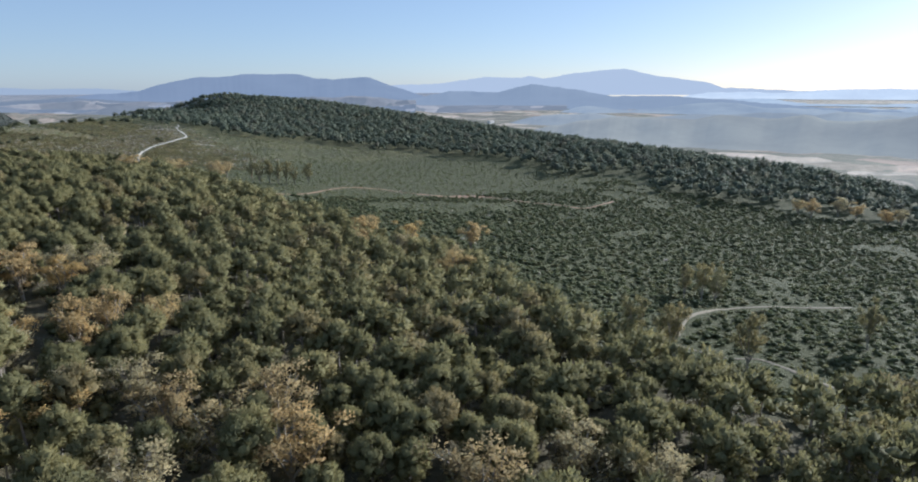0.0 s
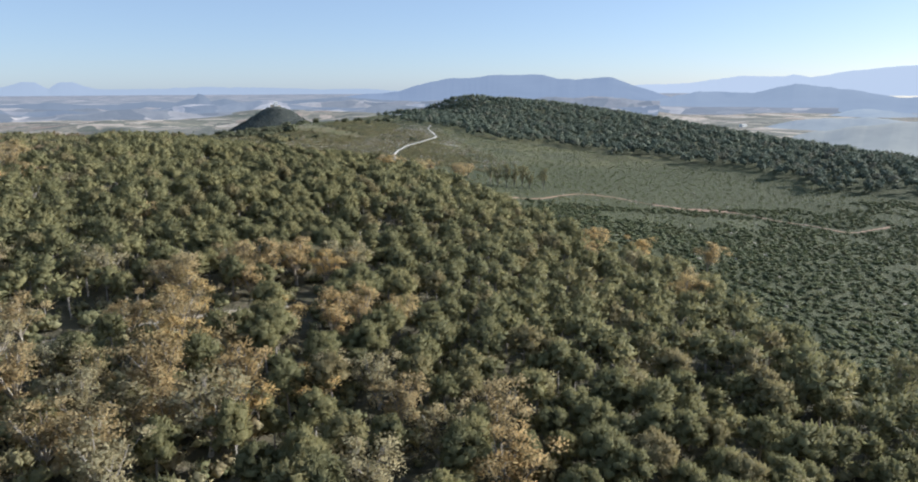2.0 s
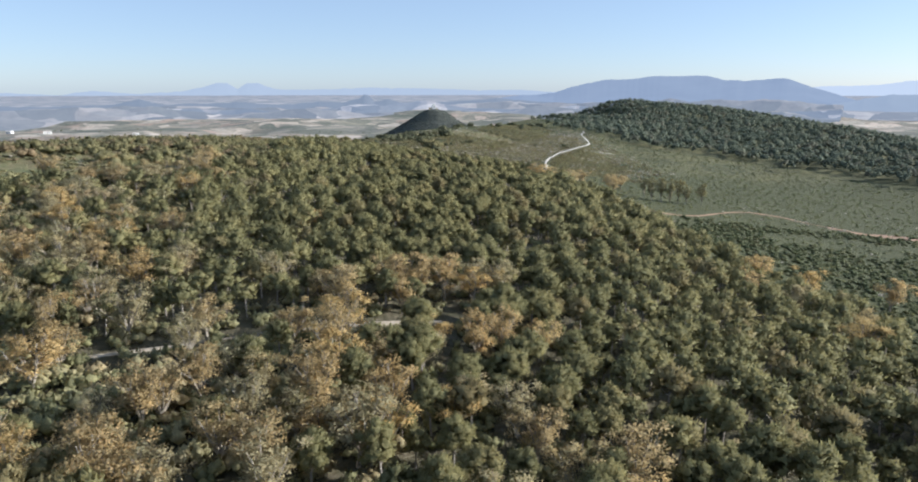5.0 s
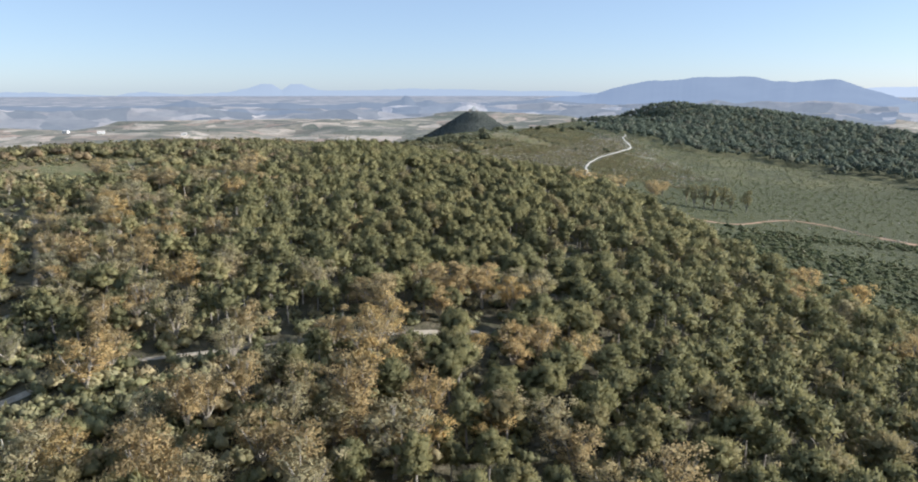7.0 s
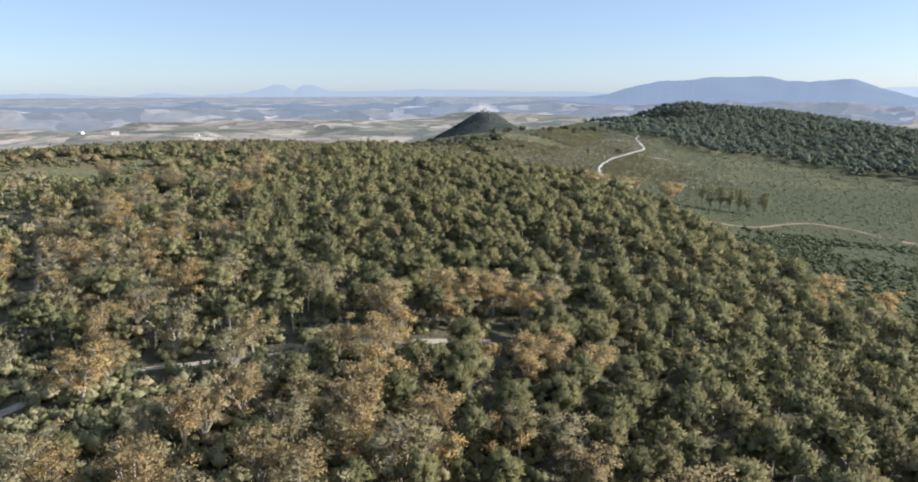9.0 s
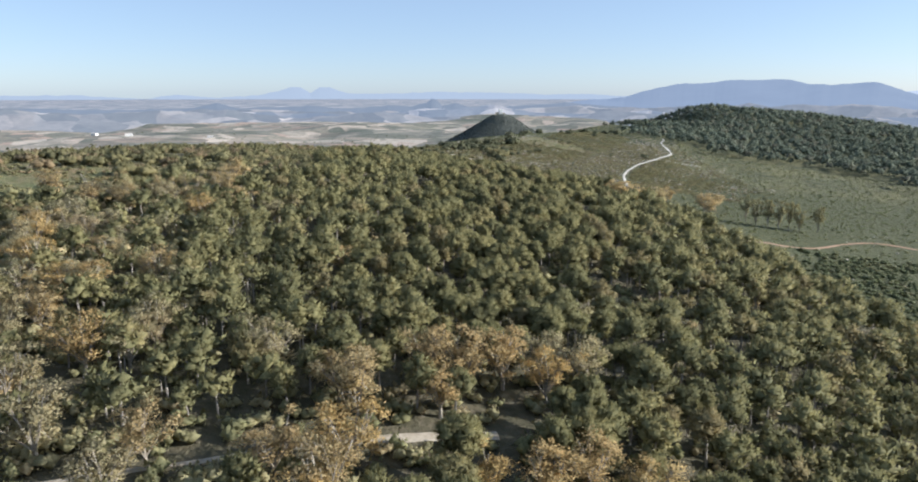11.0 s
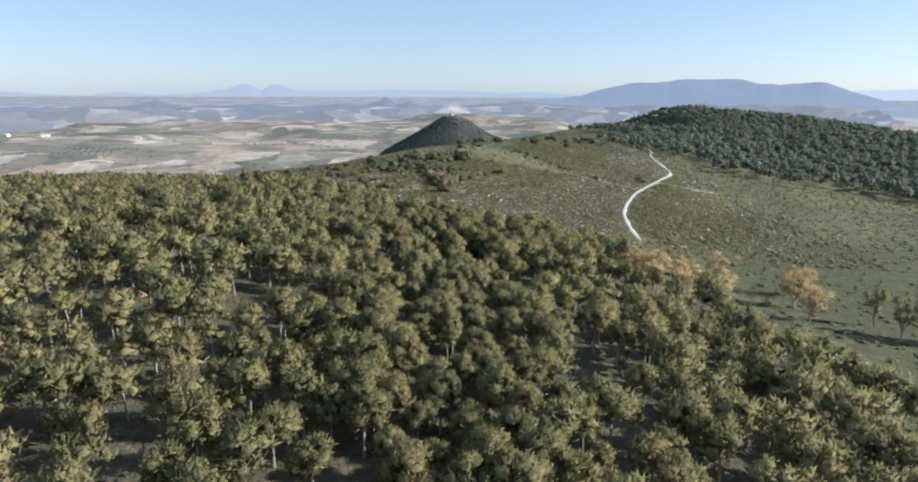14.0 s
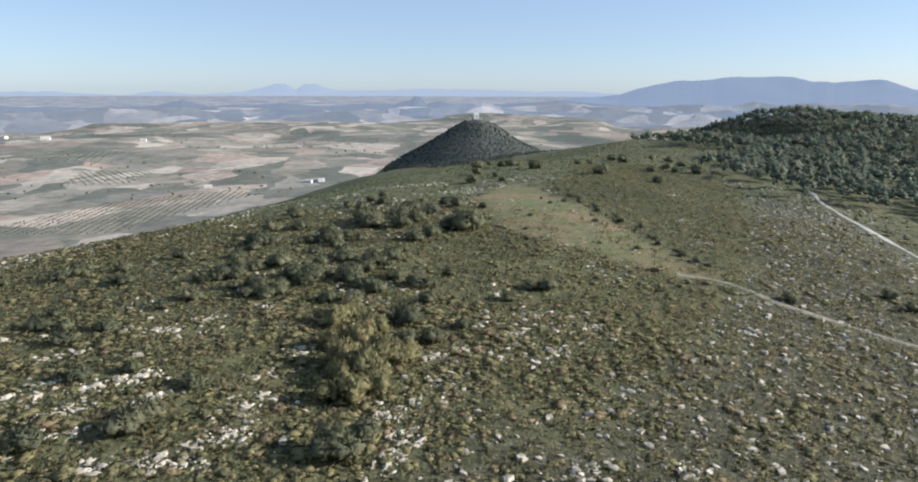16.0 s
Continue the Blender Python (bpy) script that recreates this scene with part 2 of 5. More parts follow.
def grain(tree, size, detail=3.0, rough_by=0.6):
    """Noise over real positions; size is the length of one blotch in metres."""
    g = tree.nodes.new("ShaderNodeNewGeometry")
    n = node(tree, "ShaderNodeTexNoise", Scale=1.0 / size, Detail=detail, Roughness=rough_by)
    tree.links.new(g.outputs["Position"], n.inputs["Vector"])
    return n.outputs[0]


def mask(tree, name):
    a = tree.nodes.new("ShaderNodeAttribute")
    a.attribute_name = name
    return a.outputs["Fac"]


def bumped(tree, b, height, strength, distance):
    n = node(tree, "ShaderNodeBump", Strength=strength, Distance=distance)
    tree.links.new(height, n.inputs["Height"])
    tree.links.new(n.outputs[0], b.inputs["Normal"])


def leaf_material(name, dark, mid, light, odd, odd_from=0.86, leaf=0.07):
    """Foliage: shade from plant to plant, from clump to clump, and fine within a clump."""
    m, t, b = make_material(name)
    info = t.nodes.new("ShaderNodeObjectInfo")
    add = t.nodes.new("ShaderNodeMath")
    add.operation = "ADD"
    t.links.new(info.outputs["Random"], add.inputs[0])
    t.links.new(mask(t, "tint"), add.inputs[1])
    fract = t.nodes.new("ShaderNodeMath")
    fract.operation = "FRACT"
    t.links.new(add.outputs[0], fract.inputs[0])
    plant = ramp(t, fract.outputs[0], [(0.0, dark), (0.45, mid), (odd_from - 0.06, light), (odd_from + 0.04, odd)])
    geo = t.nodes.new("ShaderNodeNewGeometry")
    clump = ramp(t, geo.outputs["Random Per Island"], [(0.0, (0.8, 0.82, 0.8)), (1.0, (1.15, 1.12, 1.05))])
    fine = ramp(t, grain(t, leaf, 3, 0.7), [(0.34, (0.78, 0.79, 0.77)), (0.66, (1.17, 1.17, 1.12))])
    col = mix(t, 1.0, mix(t, 1.0, plant, clump, "MULTIPLY"), fine, "MULTIPLY")
    t.links.new(col, b.inputs["Base Color"])
    b.inputs["Roughness"].default_value = 0.75
    bumped(t, b, grain(t, leaf * 0.7, 2, 0.7), 0.55, 0.05)
    thin = t.nodes.new("ShaderNodeBsdfTranslucent")
    t.links.new(col, thin.inputs["Color"])
    both = node(t, "ShaderNodeMixShader", Fac=0.42)
    t.links.new(b.outputs[0], both.inputs[1])
    t.links.new(thin.outputs[0], both.inputs[2])
    t.links.new(both.outputs[0], t.nodes["Material Output"].inputs["Surface"])
    return m


pine_leaf = leaf_material("pine needles", (0.234, 0.225, 0.118), (0.282, 0.266, 0.134), (0.333, 0.303, 0.151), (0.311, 0.261, 0.14), 0.93)
# Far hill's needles: distance haze mixed into the base colour as grey-blue.
wood_leaf = leaf_material("hazed dark pine needles", (0.154, 0.18, 0.14), (0.172, 0.201, 0.152), (0.193, 0.217, 0.159), (0.201, 0.201, 0.154))
autumn_leaf = leaf_material("autumn leaves", (0.613, 0.485, 0.277), (0.68, 0.499, 0.26), (0.748, 0.533, 0.24), (0.566, 0.485, 0.298), 0.72)
oak_leaf = leaf_material("evergreen oak leaves", (0.138, 0.145, 0.094), (0.173, 0.179, 0.111), (0.207, 0.207, 0.127), (0.22, 0.213, 0.136))
shrub_leaf = leaf_material("shrub leaves", (0.224, 0.21, 0.114), (0.267, 0.245, 0.13), (0.312, 0.279, 0.147), (0.31, 0.237, 0.146))

valley_leaf = leaf_material("valley scrub leaves", (0.173, 0.19, 0.095), (0.2, 0.215, 0.106), (0.231, 0.238, 0.116), (0.231, 0.22, 0.119))
thicket_leaf = leaf_material("thicket leaves", (0.112, 0.131, 0.07), (0.132, 0.152, 0.08), (0.157, 0.171, 0.088), (0.168, 0.168, 0.09))
# Castle hill scrub: blue-grey added to the leaf colour in place of haze.
hill_leaf = leaf_material("hazed hill scrub leaves", (0.07, 0.084, 0.078), (0.085, 0.1, 0.089), (0.1, 0.112, 0.095), (0.11, 0.112, 0.095))
under_leaf = leaf_material("undergrowth leaves", (0.27, 0.271, 0.144), (0.361, 0.339, 0.19), (0.438, 0.394, 0.237), (0.489, 0.407, 0.249))
grey_leaf = leaf_material("thin grey-green leaves", (0.528, 0.489, 0.311), (0.598, 0.531, 0.336), (0.67, 0.573, 0.361), (0.632, 0.489, 0.311))
poplar_leaf = leaf_material("poplar leaves", (0.281, 0.259, 0.142), (0.324, 0.292, 0.152), (0.356, 0.302, 0.152), (0.292, 0.281, 0.162), 0.8)
olive_leaf = leaf_material("olive leaves", (0.188, 0.2, 0.138), (0.225, 0.237, 0.163), (0.25, 0.263, 0.181), (0.237, 0.25, 0.163))


def bark_material(name, a, b_col):
    m, t, b = make_material(name)
    t.links.new(ramp(t, grain(t, 0.05), [(0.3, a), (0.7, b_col)]), b.inputs["Base Color"])
    return m


pine_bark = bark_material("pine bark", (0.22, 0.19, 0.16), (0.42, 0.38, 0.33))
pale_bark = bark_material("pale bark", (0.25, 0.22, 0.17), (0.45, 0.40, 0.33))


def stone_material(name, a, b_col):
    m, t, b = make_material(name)
    col = ramp(t, grain(t, 0.25, 5), [(0.3, a), (0.62, b_col)])
    t.links.new(mix(t, ramp(t, grain(t, 1.1, 2), [(0.5, (0, 0, 0)), (0.75, (0.6, 0.6, 0.6))]), col, (0.22, 0.21, 0.16)), b.inputs["Base Color"])
    bumped(t, b, grain(t, 0.08, 4), 0.6, 0.03)
    return m


limestone = stone_material("limestone", (0.31, 0.27, 0.205), (0.55, 0.485, 0.385))
road_dust = stone_material("white gravel", (0.40, 0.37, 0.315), (0.58, 0.54, 0.46))
red_earth = stone_material("red earth", (0.27, 0.155, 0.10), (0.40, 0.26, 0.17))
dull_earth = stone_material("dull earth", (0.17, 0.145, 0.10), (0.30, 0.26, 0.19))
pale_earth = stone_material("pale earth", (0.30, 0.25, 0.18), (0.46, 0.40, 0.31))
plaster = stone_material("white plaster", (0.70, 0.69, 0.66), (0.80, 0.79, 0.76))

roof_pale = stone_material("pale roof", (0.45, 0.40, 0.35), (0.62, 0.58, 0.52))
dark_pane, t, b = make_material("dark opening")
b.inputs["Base Color"].default_value = (0.03, 0.03, 0.035, 1)

ground_mat, t, b = make_material("ground")
soil = ramp(t, grain(t, 0.35, 6, 0.72), [(0.34, (0.075, 0.08, 0.04)), (0.48, (0.115, 0.117, 0.06)), (0.6, (0.145, 0.135, 0.077)), (0.74, (0.21, 0.182, 0.125))])
wide = ramp(t, grain(t, 9, 3), [(0.35, (0.85, 0.88, 0.85)), (0.65, (1.18, 1.12, 1.0))])
soil = mix(t, 1.0, soil, wide, "MULTIPLY")
soil = mix(t, 1.0, soil, ramp(t, grain(t, 1.5, 4, 0.7), [(0.38, (0.58, 0.62, 0.6)), (0.6, (1.2, 1.18, 1.15))]), "MULTIPLY")
litter = ramp(t, grain(t, 0.5, 5), [(0.3, (0.075, 0.073, 0.042)), (0.6, (0.135, 0.118, 0.075)), (0.75, (0.24, 0.21, 0.155))])
grass = ramp(t, grain(t, 0.5, 6, 0.7), [(0.3, (0.12, 0.125, 0.06)), (0.5, (0.185, 0.168, 0.092)), (0.7, (0.27, 0.215, 0.145))])
grass = mix(t, 1.0, grass, ramp(t, grain(t, 4, 3), [(0.35, (0.8, 0.95, 0.75)), (0.65, (1.25, 1.05, 1.0))]), "MULTIPLY")
heath = ramp(t, grain(t, 0.35, 4), [(0.3, (0.065, 0.072, 0.037)), (0.7, (0.115, 0.115, 0.058))])
stony = ramp(t, grain(t, 0.45, 6, 0.7), [(0.40, (0.06, 0.06, 0.032)), (0.58, (0.115, 0.105, 0.062)), (0.70, (0.30, 0.27, 0.22))])
col = mix(t, mask(t, "forest"), soil, litter)
col = mix(t, mask(t, "valley"), col, ramp(t, grain(t, 0.6, 6, 0.7), [(0.32, (0.055, 0.06, 0.026)), (0.55, (0.085, 0.09, 0.04)), (0.72, (0.13, 0.124, 0.066))]))
col = mix(t, mask(t, "meadow"), col, grass)
col = mix(t, mask(t, "stony"), col, stony)
col = mix(t, mask(t, "heath"), col, heath)
# Dark scrubby ground of the castle hill, blued to paint in the haze.
col = mix(t, mask(t, "cone"), col, ramp(t, grain(t, 0.9, 4), [(0.35, (0.055, 0.065, 0.058)), (0.65, (0.11, 0.112, 0.09))]))
# Farmland of the plain: irregular plots of stubble, plough and olive groves.
geo = t.nodes.new("ShaderNodeNewGeometry")
warp = node(t, "ShaderNodeTexNoise", Scale=0.012, Detail=3.0)
t.links.new(geo.outputs["Position"], warp.inputs["Vector"])
shift = t.nodes.new("ShaderNodeVectorMath")
shift.operation = "MULTIPLY_ADD"
t.links.new(warp.outputs[1], shift.inputs[0])
shift.inputs[1].default_value = (55, 55, 0)
t.links.new(geo.outputs["Position"], shift.inputs[2])
flat = t.nodes.new("ShaderNodeVectorMath")
flat.operation = "MULTIPLY"
t.links.new(shift.outputs[0], flat.inputs[0])
flat.inputs[1].default_value = (1, 0.7, 0)
plots = node(t, "ShaderNodeTexVoronoi", Scale=0.042)
t.links.new(flat.outputs[0], plots.inputs["Vector"])
sep = t.nodes.new("ShaderNodeSeparateColor")
t.links.new(plots.outputs["Color"], sep.inputs[0])
# Dark plots are lifted towards grey, so haze is part of their colour.
plot = ramp(t, sep.outputs[0], [(0.0, (0.16, 0.165, 0.135)), (0.16, (0.23, 0.22, 0.175)), (0.3, (0.40, 0.335, 0.27)), (0.42, (0.155, 0.16, 0.135)), (0.54, (0.58, 0.495, 0.41)), (0.66, (0.40, 0.30, 0.245)), (0.78, (0.175, 0.18, 0.15)), (0.88, (0.27, 0.245, 0.20)), (1.0, (0.50, 0.43, 0.36))])
plot = mix(t, 1.0, plot, ramp(t, grain(t, 14, 5), [(0.3, (0.75, 0.78, 0.78)), (0.7, (1.15, 1.12, 1.1))]), "MULTIPLY")
scrub = ramp(t, grain(t, 260, 4), [(0.54, (0, 0, 0)), (0.6, (1, 1, 1))])
plot = mix(t, scrub, plot, (0.12, 0.13, 0.105))
plot = mix(t, 1.0, plot, ramp(t, grain(t, 5, 6, 0.75), [(0.32, (0.62, 0.66, 0.66)), (0.66, (1.2, 1.17, 1.12))]), "MULTIPLY")
plot = mix(t, ramp(t, grain(t, 22, 6, 0.7), [(0.57, (0, 0, 0)), (0.62, (0.75, 0.75, 0.75))]), plot, (0.13, 0.14, 0.11))
col = mix(t, mask(t, "plain"), col, plot)
t.links.new(col, b.inputs["Base Color"])
bumped(t, b, grain(t, 0.2, 5, 0.7), 1.0, 0.16)

# ---- the ground ----
def build_ground():
    xx, yy = np.meshgrid(GX, GY)
    x, y = xx.ravel(), yy.ravel()
    n, m = len(GX), len(GY)
    k = (np.arange(m - 1)[:, None] * n + np.arange(n - 1)[None, :]).ravel()
    ob = link_mesh("ground", np.stack([x, y, GZ.ravel()], 1), np.stack([k, k + 1, k + n + 1, k + n], 1), ground_mat, smooth=True)
    stand = soft_inside(x, y, PINES, 3) * (1 - soft_inside(x, y, GLADE, 3))
    plain = np.clip((PLAIN + 9 - GZ.ravel()) / 5, 0, 1) + np.clip((np.hypot(x - 20, y - 130) - 300) / 60, 0, 1)
    for key, values in (("forest", stand), ("meadow", np.maximum(soft_inside(x, y, MEADOW, 1.0), soft_inside(x, y, GLADE, 4))),
                        ("stony", soft_inside(x, y, STONY, 2)), ("heath", soft_inside(x, y, HEATH, 0.8)), ("valley", np.clip((x - 18) / 5, 0, 1) * np.clip((104 - y) / 8, 0, 1)), ("cone", np.clip((27 - np.hypot(x - CONE[0], y - CONE[1])) / 5, 0, 1)), ("plain", np.clip(plain, 0, 1))):
        ob.data.attributes.new(key, "FLOAT", "POINT").data.foreach_set("value", values.astype(np.float32))
    tagged(ob, "scrubby upland ground falling to farmed plain", "ground", kind="structure")


def ribbon(name, line, width, material, label, ragged=0.25, lift=0.035):
    """A track of earth or gravel that lies on the ground."""
    pts = [Vector((*p, 0)) for p in line]
    out = []
    for i in range(len(pts) - 1):
        p0, p1, p2, p3 = pts[max(i - 1, 0)], pts[i], pts[i + 1], pts[min(i + 2, len(pts) - 1)]
        steps = max(2, int((p2 - p1).length / 0.5))
        for s in range(steps):
            u = s / steps
            out.append(0.5 * (2 * p1 + (p2 - p0) * u + (2 * p0 - 5 * p1 + 4 * p2 - p3) * u * u + (3 * p1 - p0 - 3 * p2 + p3) * u**3))
    out.append(pts[-1])
    verts, faces, across = [], [], 5
    for i, p in enumerate(out):
        d = (out[min(i + 1, len(out) - 1)] - out[max(i - 1, 0)]).normalized()
        side = Vector((-d.y, d.x, 0))
        w = width / 2 * (1 + ragged * (2 * float(rough(i * 0.5, 0, 1.7, 31)) - 1))
        for k in range(across):
            e = (k / (across - 1) * 2 - 1) * w
            q = p + side * e
            verts.append((q.x, q.y, float(ground_z(q.x, q.y)) + (lift if 0 < k < across - 1 else -0.03)))
    for i in range(len(out) - 1):
        for k in range(across - 1):
            a = i * across + k
            faces.append((a, a + 1, a + across + 1, a + across))
    return tagged(link_mesh(name, verts, faces, material, smooth=True), label, "track", kind="structure")


build_ground()
ribbon("road", ROAD, 0.53, road_dust, "winding white gravel road across the scrub", 0.35)
ribbon("road", ROAD_FORK, 0.5, road_dust, "short white gravel branch of the road", 0.4)
ribbon("track", RED_TRACK, 0.45, red_earth, "reddish dirt track through the scrub", 0.6)
ribbon("track", FIELD_TRACK, 0.6, dull_earth, "pale earth track beside the meadow", 0.6)
ribbon("dirt_patch", [(43, 65), (46, 63.4), (49, 62), (52, 60.4)], 1.7, red_earth, "bare reddish earth beside the track", 0.7, 0.02)
ribbon("track", VALLEY_PATH, 0.36, dull_earth, "pale earth path in the valley", 0.5)
ribbon("track", VALLEY_PATH_LOW, 0.32, dull_earth, "pale earth path below the pines", 0.5)
ribbon("track", FOREST_PATH, 0.42, pale_earth, "stony white path among the trees", 0.6)
ribbon("track", FOREST_PATH_WEST, 0.32, dull_earth, "stony pale path among the trees", 0.9)


# ---- plants ----
def ball(level):
    bm = bmesh.new()
    bmesh.ops.create_icosphere(bm, subdivisions=level, radius=1.0)
    v = np.array([p.co[:] for p in bm.verts])
    f = np.array([[p.index for p in face.verts] for face in bm.faces])
    bm.free()
    return v, f


BALLS = {1: ball(1), 2: ball(2), 0: (np.array([(1, 0, 0), (0, 1, 0), (-1, 0, 0), (0, -1, 0), (0, 0, 1), (0, 0, -1.0)]), np.array([(0, 1, 4), (1, 2, 4), (2, 3, 4), (3, 0, 4), (1, 0, 5), (2, 1, 5), (3, 2, 5), (0, 3, 5)]))}


def lump(rng, level, centre, radii, wild):
    """An uneven clump: corners, triangles and outward directions."""
    v, f = BALLS[level]
    n = v / np.asarray(radii)
    v = v * (1 + wild * (rng.random((len(v), 1)) - 0.5) * 2) * radii
    return v + centre, f, n / np.linalg.norm(n, axis=1, keepdims=True)


def joined(pieces):
    verts, faces, normals, base = [], [], [], 0
    for v, f, n in pieces:
        verts.append(v)
        faces.append(f + base)
        normals.append(n)
        base += len(v)
    return np.concatenate(verts), np.concatenate(faces), np.concatenate(normals)


def unit(a):
    return a / np.maximum(np.linalg.norm(a, axis=1, keepdims=True), 1e-6)


def spikes(rng, centre, radii, count, size, slim=0.42, heart=None, inner=0.7, stir=0.2):
    """Small tufts that lie over a clump like feathers, tips up and out; heart is the middle of the whole crown."""
    d = rng.normal(size=(count, 3))
    d[:, 2] = d[:, 2] * 0.85 + 0.25
    d = unit(d)
    p = centre + d * radii * rng.uniform(inner, 1.06, (count, 1))
    up = unit(np.array([0, 0, 1.0]) - d * d[:, 2:] + rng.normal(0, 0.55, (count, 3)))
    g = unit(up * 0.75 + d * 0.7)
    s = unit(np.cross(g, d))
    w = size * (0.55 + 0.9 * rng.random((count, 1)))
    v = np.stack([p + g * w * 1.3, p + s * w * slim, p - s * w * slim], 1).reshape(-1, 3)
    whole = unit(p - heart) * 0.7 if heart is not None else 0.0
    soft = unit(d * 0.8 + whole + (0, 0, 0.95) + rng.normal(0, stir, (count, 3)))
    flip = (np.cross(v[1::3] - v[0::3], v[2::3] - v[0::3]) * d).sum(1) < 0
    f = np.arange(count * 3).reshape(-1, 3)
    f[flip] = f[flip][:, ::-1]
    return v, f, np.repeat(soft, 3, 0)


def tube(a, b, ra, rb, sides=5):
    a, b = np.array(a, float), np.array(b, float)
    d = (b - a) / np.linalg.norm(b - a)
    u = np.cross(d, (0.3, 0.9, 0.2))
    u /= np.linalg.norm(u)
    w = np.cross(d, u)
    ang = np.arange(sides) * 2 * np.pi / sides
    ring = np.cos(ang)[:, None] * u + np.sin(ang)[:, None] * w
    k = np.arange(sides)
    n = (k + 1) % sides
    f = np.concatenate([np.stack([k, n, n + sides], 1), np.stack([k, n + sides, k + sides], 1)])
    return np.concatenate([a + ring * ra, b + ring * rb]), f, np.concatenate([ring, ring])


def puff(rng, level, centre, radii, heart, tufts, tuft):
    """One feathery clump of needles: a ragged star-like body with small tufts standing off it."""
    v, f = BALLS[level]
    n = unit(v / radii)
    wild = rng.uniform(0.5, 0.8, len(v)) if tufts > 20 else rng.uniform(0.55, 0.95, len(v))
    v = (v * wild[:, None] + rng.normal(0, 0.06, v.shape)) * radii + centre
    n = unit(n + 0.75 * unit(v - heart) + (0, 0, 0.8) + rng.normal(0, 0.2, n.shape))
    body = [(v, f, n)]
    if tufts:
        body.append(spikes(rng, centre, radii, tufts, tuft, 0.3, heart, 0.55, 0.3))
    return body


def pine(seed, puffs, level, tufts, tuft):
    """Crown and stem of a pine of height 1: a bare stem and a wide head of feathery clumps."""
    rng = np.random.default_rng(seed)
    lean = rng.normal(0, 0.05, 2)
    low = rng.uniform(0.34, 0.46)
    mid = np.array([lean[0], lean[1], (1 + low) / 2 - 0.03])
    tall, reach = (1 - low) / 2, rng.uniform(0.20, 0.27)
    crown = puff(rng, min(level, 1), mid, np.array([reach * 0.8, reach * 0.8, tall * 0.6]), mid, 0, tuft)
    stem = [tube((0, 0, -0.08), (lean[0] * 0.4, lean[1] * 0.4, low), 0.021, 0.016), tube((lean[0] * 0.4, lean[1] * 0.4, low), (*lean, 0.82), 0.016, 0.006)]
    for i in range(puffs):
        a, h = i * 2.4 + rng.random() * 1.5, 1 - 1.75 * (i + rng.random()) / puffs
        side = reach * math.sqrt(max(0.04, 1 - h * h)) * rng.uniform(0.6, 1.2) * (1.1 if h < 0 else 0.95)
        c = mid + (math.cos(a) * side, math.sin(a) * side, h * tall * rng.uniform(0.6, 0.92))
        size = rng.uniform(0.085, 0.13) * (20 / puffs) ** 0.36
        radii = size * np.array([rng.uniform(0.85, 1.15), rng.uniform(0.85, 1.15), rng.uniform(0.75, 1.1)])
        crown += puff(rng, level, c, radii, mid, tufts, tuft)
        if i % 3 == 0:
            stem.append(tube((lean[0] * 0.5, lean[1] * 0.5, rng.uniform(low * 0.9, low + 0.2)), c, 0.008, 0.004, 3))
    return joined(crown), joined(stem)


def autumn_tree(seed, sprays, limbs=9, leaf=0.018):
    """A thin broadleaved tree of height 1: pale limbs fanning upwards and airy clouds of yellowing leaves."""
    rng = np.random.default_rng(seed)
    fork = np.array([rng.normal(0, 0.03), rng.normal(0, 0.03), rng.uniform(0.1, 0.2)])
    stem, crown = [tube((0, 0, -0.08), fork, 0.024, 0.018)], []
    heart = fork + (0, 0, 0.25)
    for i in range(limbs):
        a = i * 2.4 + rng.random()
        reach = rng.uniform(0.06, 0.3)
        tip = fork + (math.cos(a) * reach, math.sin(a) * reach, rng.uniform(0.72, 0.8) - fork[2] * 0.2 - 0.9 * reach * rng.uniform(0.4, 1.2))
        stem.append(tube(fork, tip, 0.012, 0.004, 4))
        for j in range(3):
            c = fork + (tip - fork) * (0.5, 0.78, 1.02)[j] + rng.normal(0, 0.055, 3)
            size = rng.uniform(0.08, 0.13)
            crown.append(spikes(rng, c, np.array([size, size, size * 0.9]), sprays, leaf, 0.5, heart, 0.3, 0.12))
            stem.append(tube(tip + (fork - tip) * 0.3, c, 0.005, 0.002, 3))
    return joined(crown), joined(stem)


def bush(seed, lobes, level, sprays, tuft=0.08):
    """A low round shrub."""
    rng = np.random.default_rng(seed)
    out = []
    for i in range(lobes):
        a, r = i * 2.4 + rng.random(), 0.32 * math.sqrt(i / lobes)
        c = np.array([math.cos(a) * r, math.sin(a) * r, rng.uniform(0.12, 0.3)])
        radii = np.array([rng.uniform(0.2, 0.3), rng.uniform(0.2, 0.3), rng.uniform(0.16, 0.26)])
        if level:
            out.append(lump(rng, 0 if sprays else level, c, radii * (0.85 if sprays else 1.0), 0.25))
        if sprays:
            out.append(spikes(rng, c, radii, sprays, tuft, 0.6, np.array([0, 0, 0.1])))
    return joined(out)


def scatter(rng, x0, y0, x1, y1, step):
    """Jittered places on a loose grid."""
    gx, gy = np.meshgrid(np.arange(x0, x1, step), np.arange(y0, y1, step))
    gx = gx + (np.arange(gx.shape[0]) % 2)[:, None] * step / 2
    return (gx + (rng.random(gx.shape) - 0.5) * step * 1.3).ravel(), (gy + (rng.random(gy.shape) - 0.5) * step * 1.3).ravel()


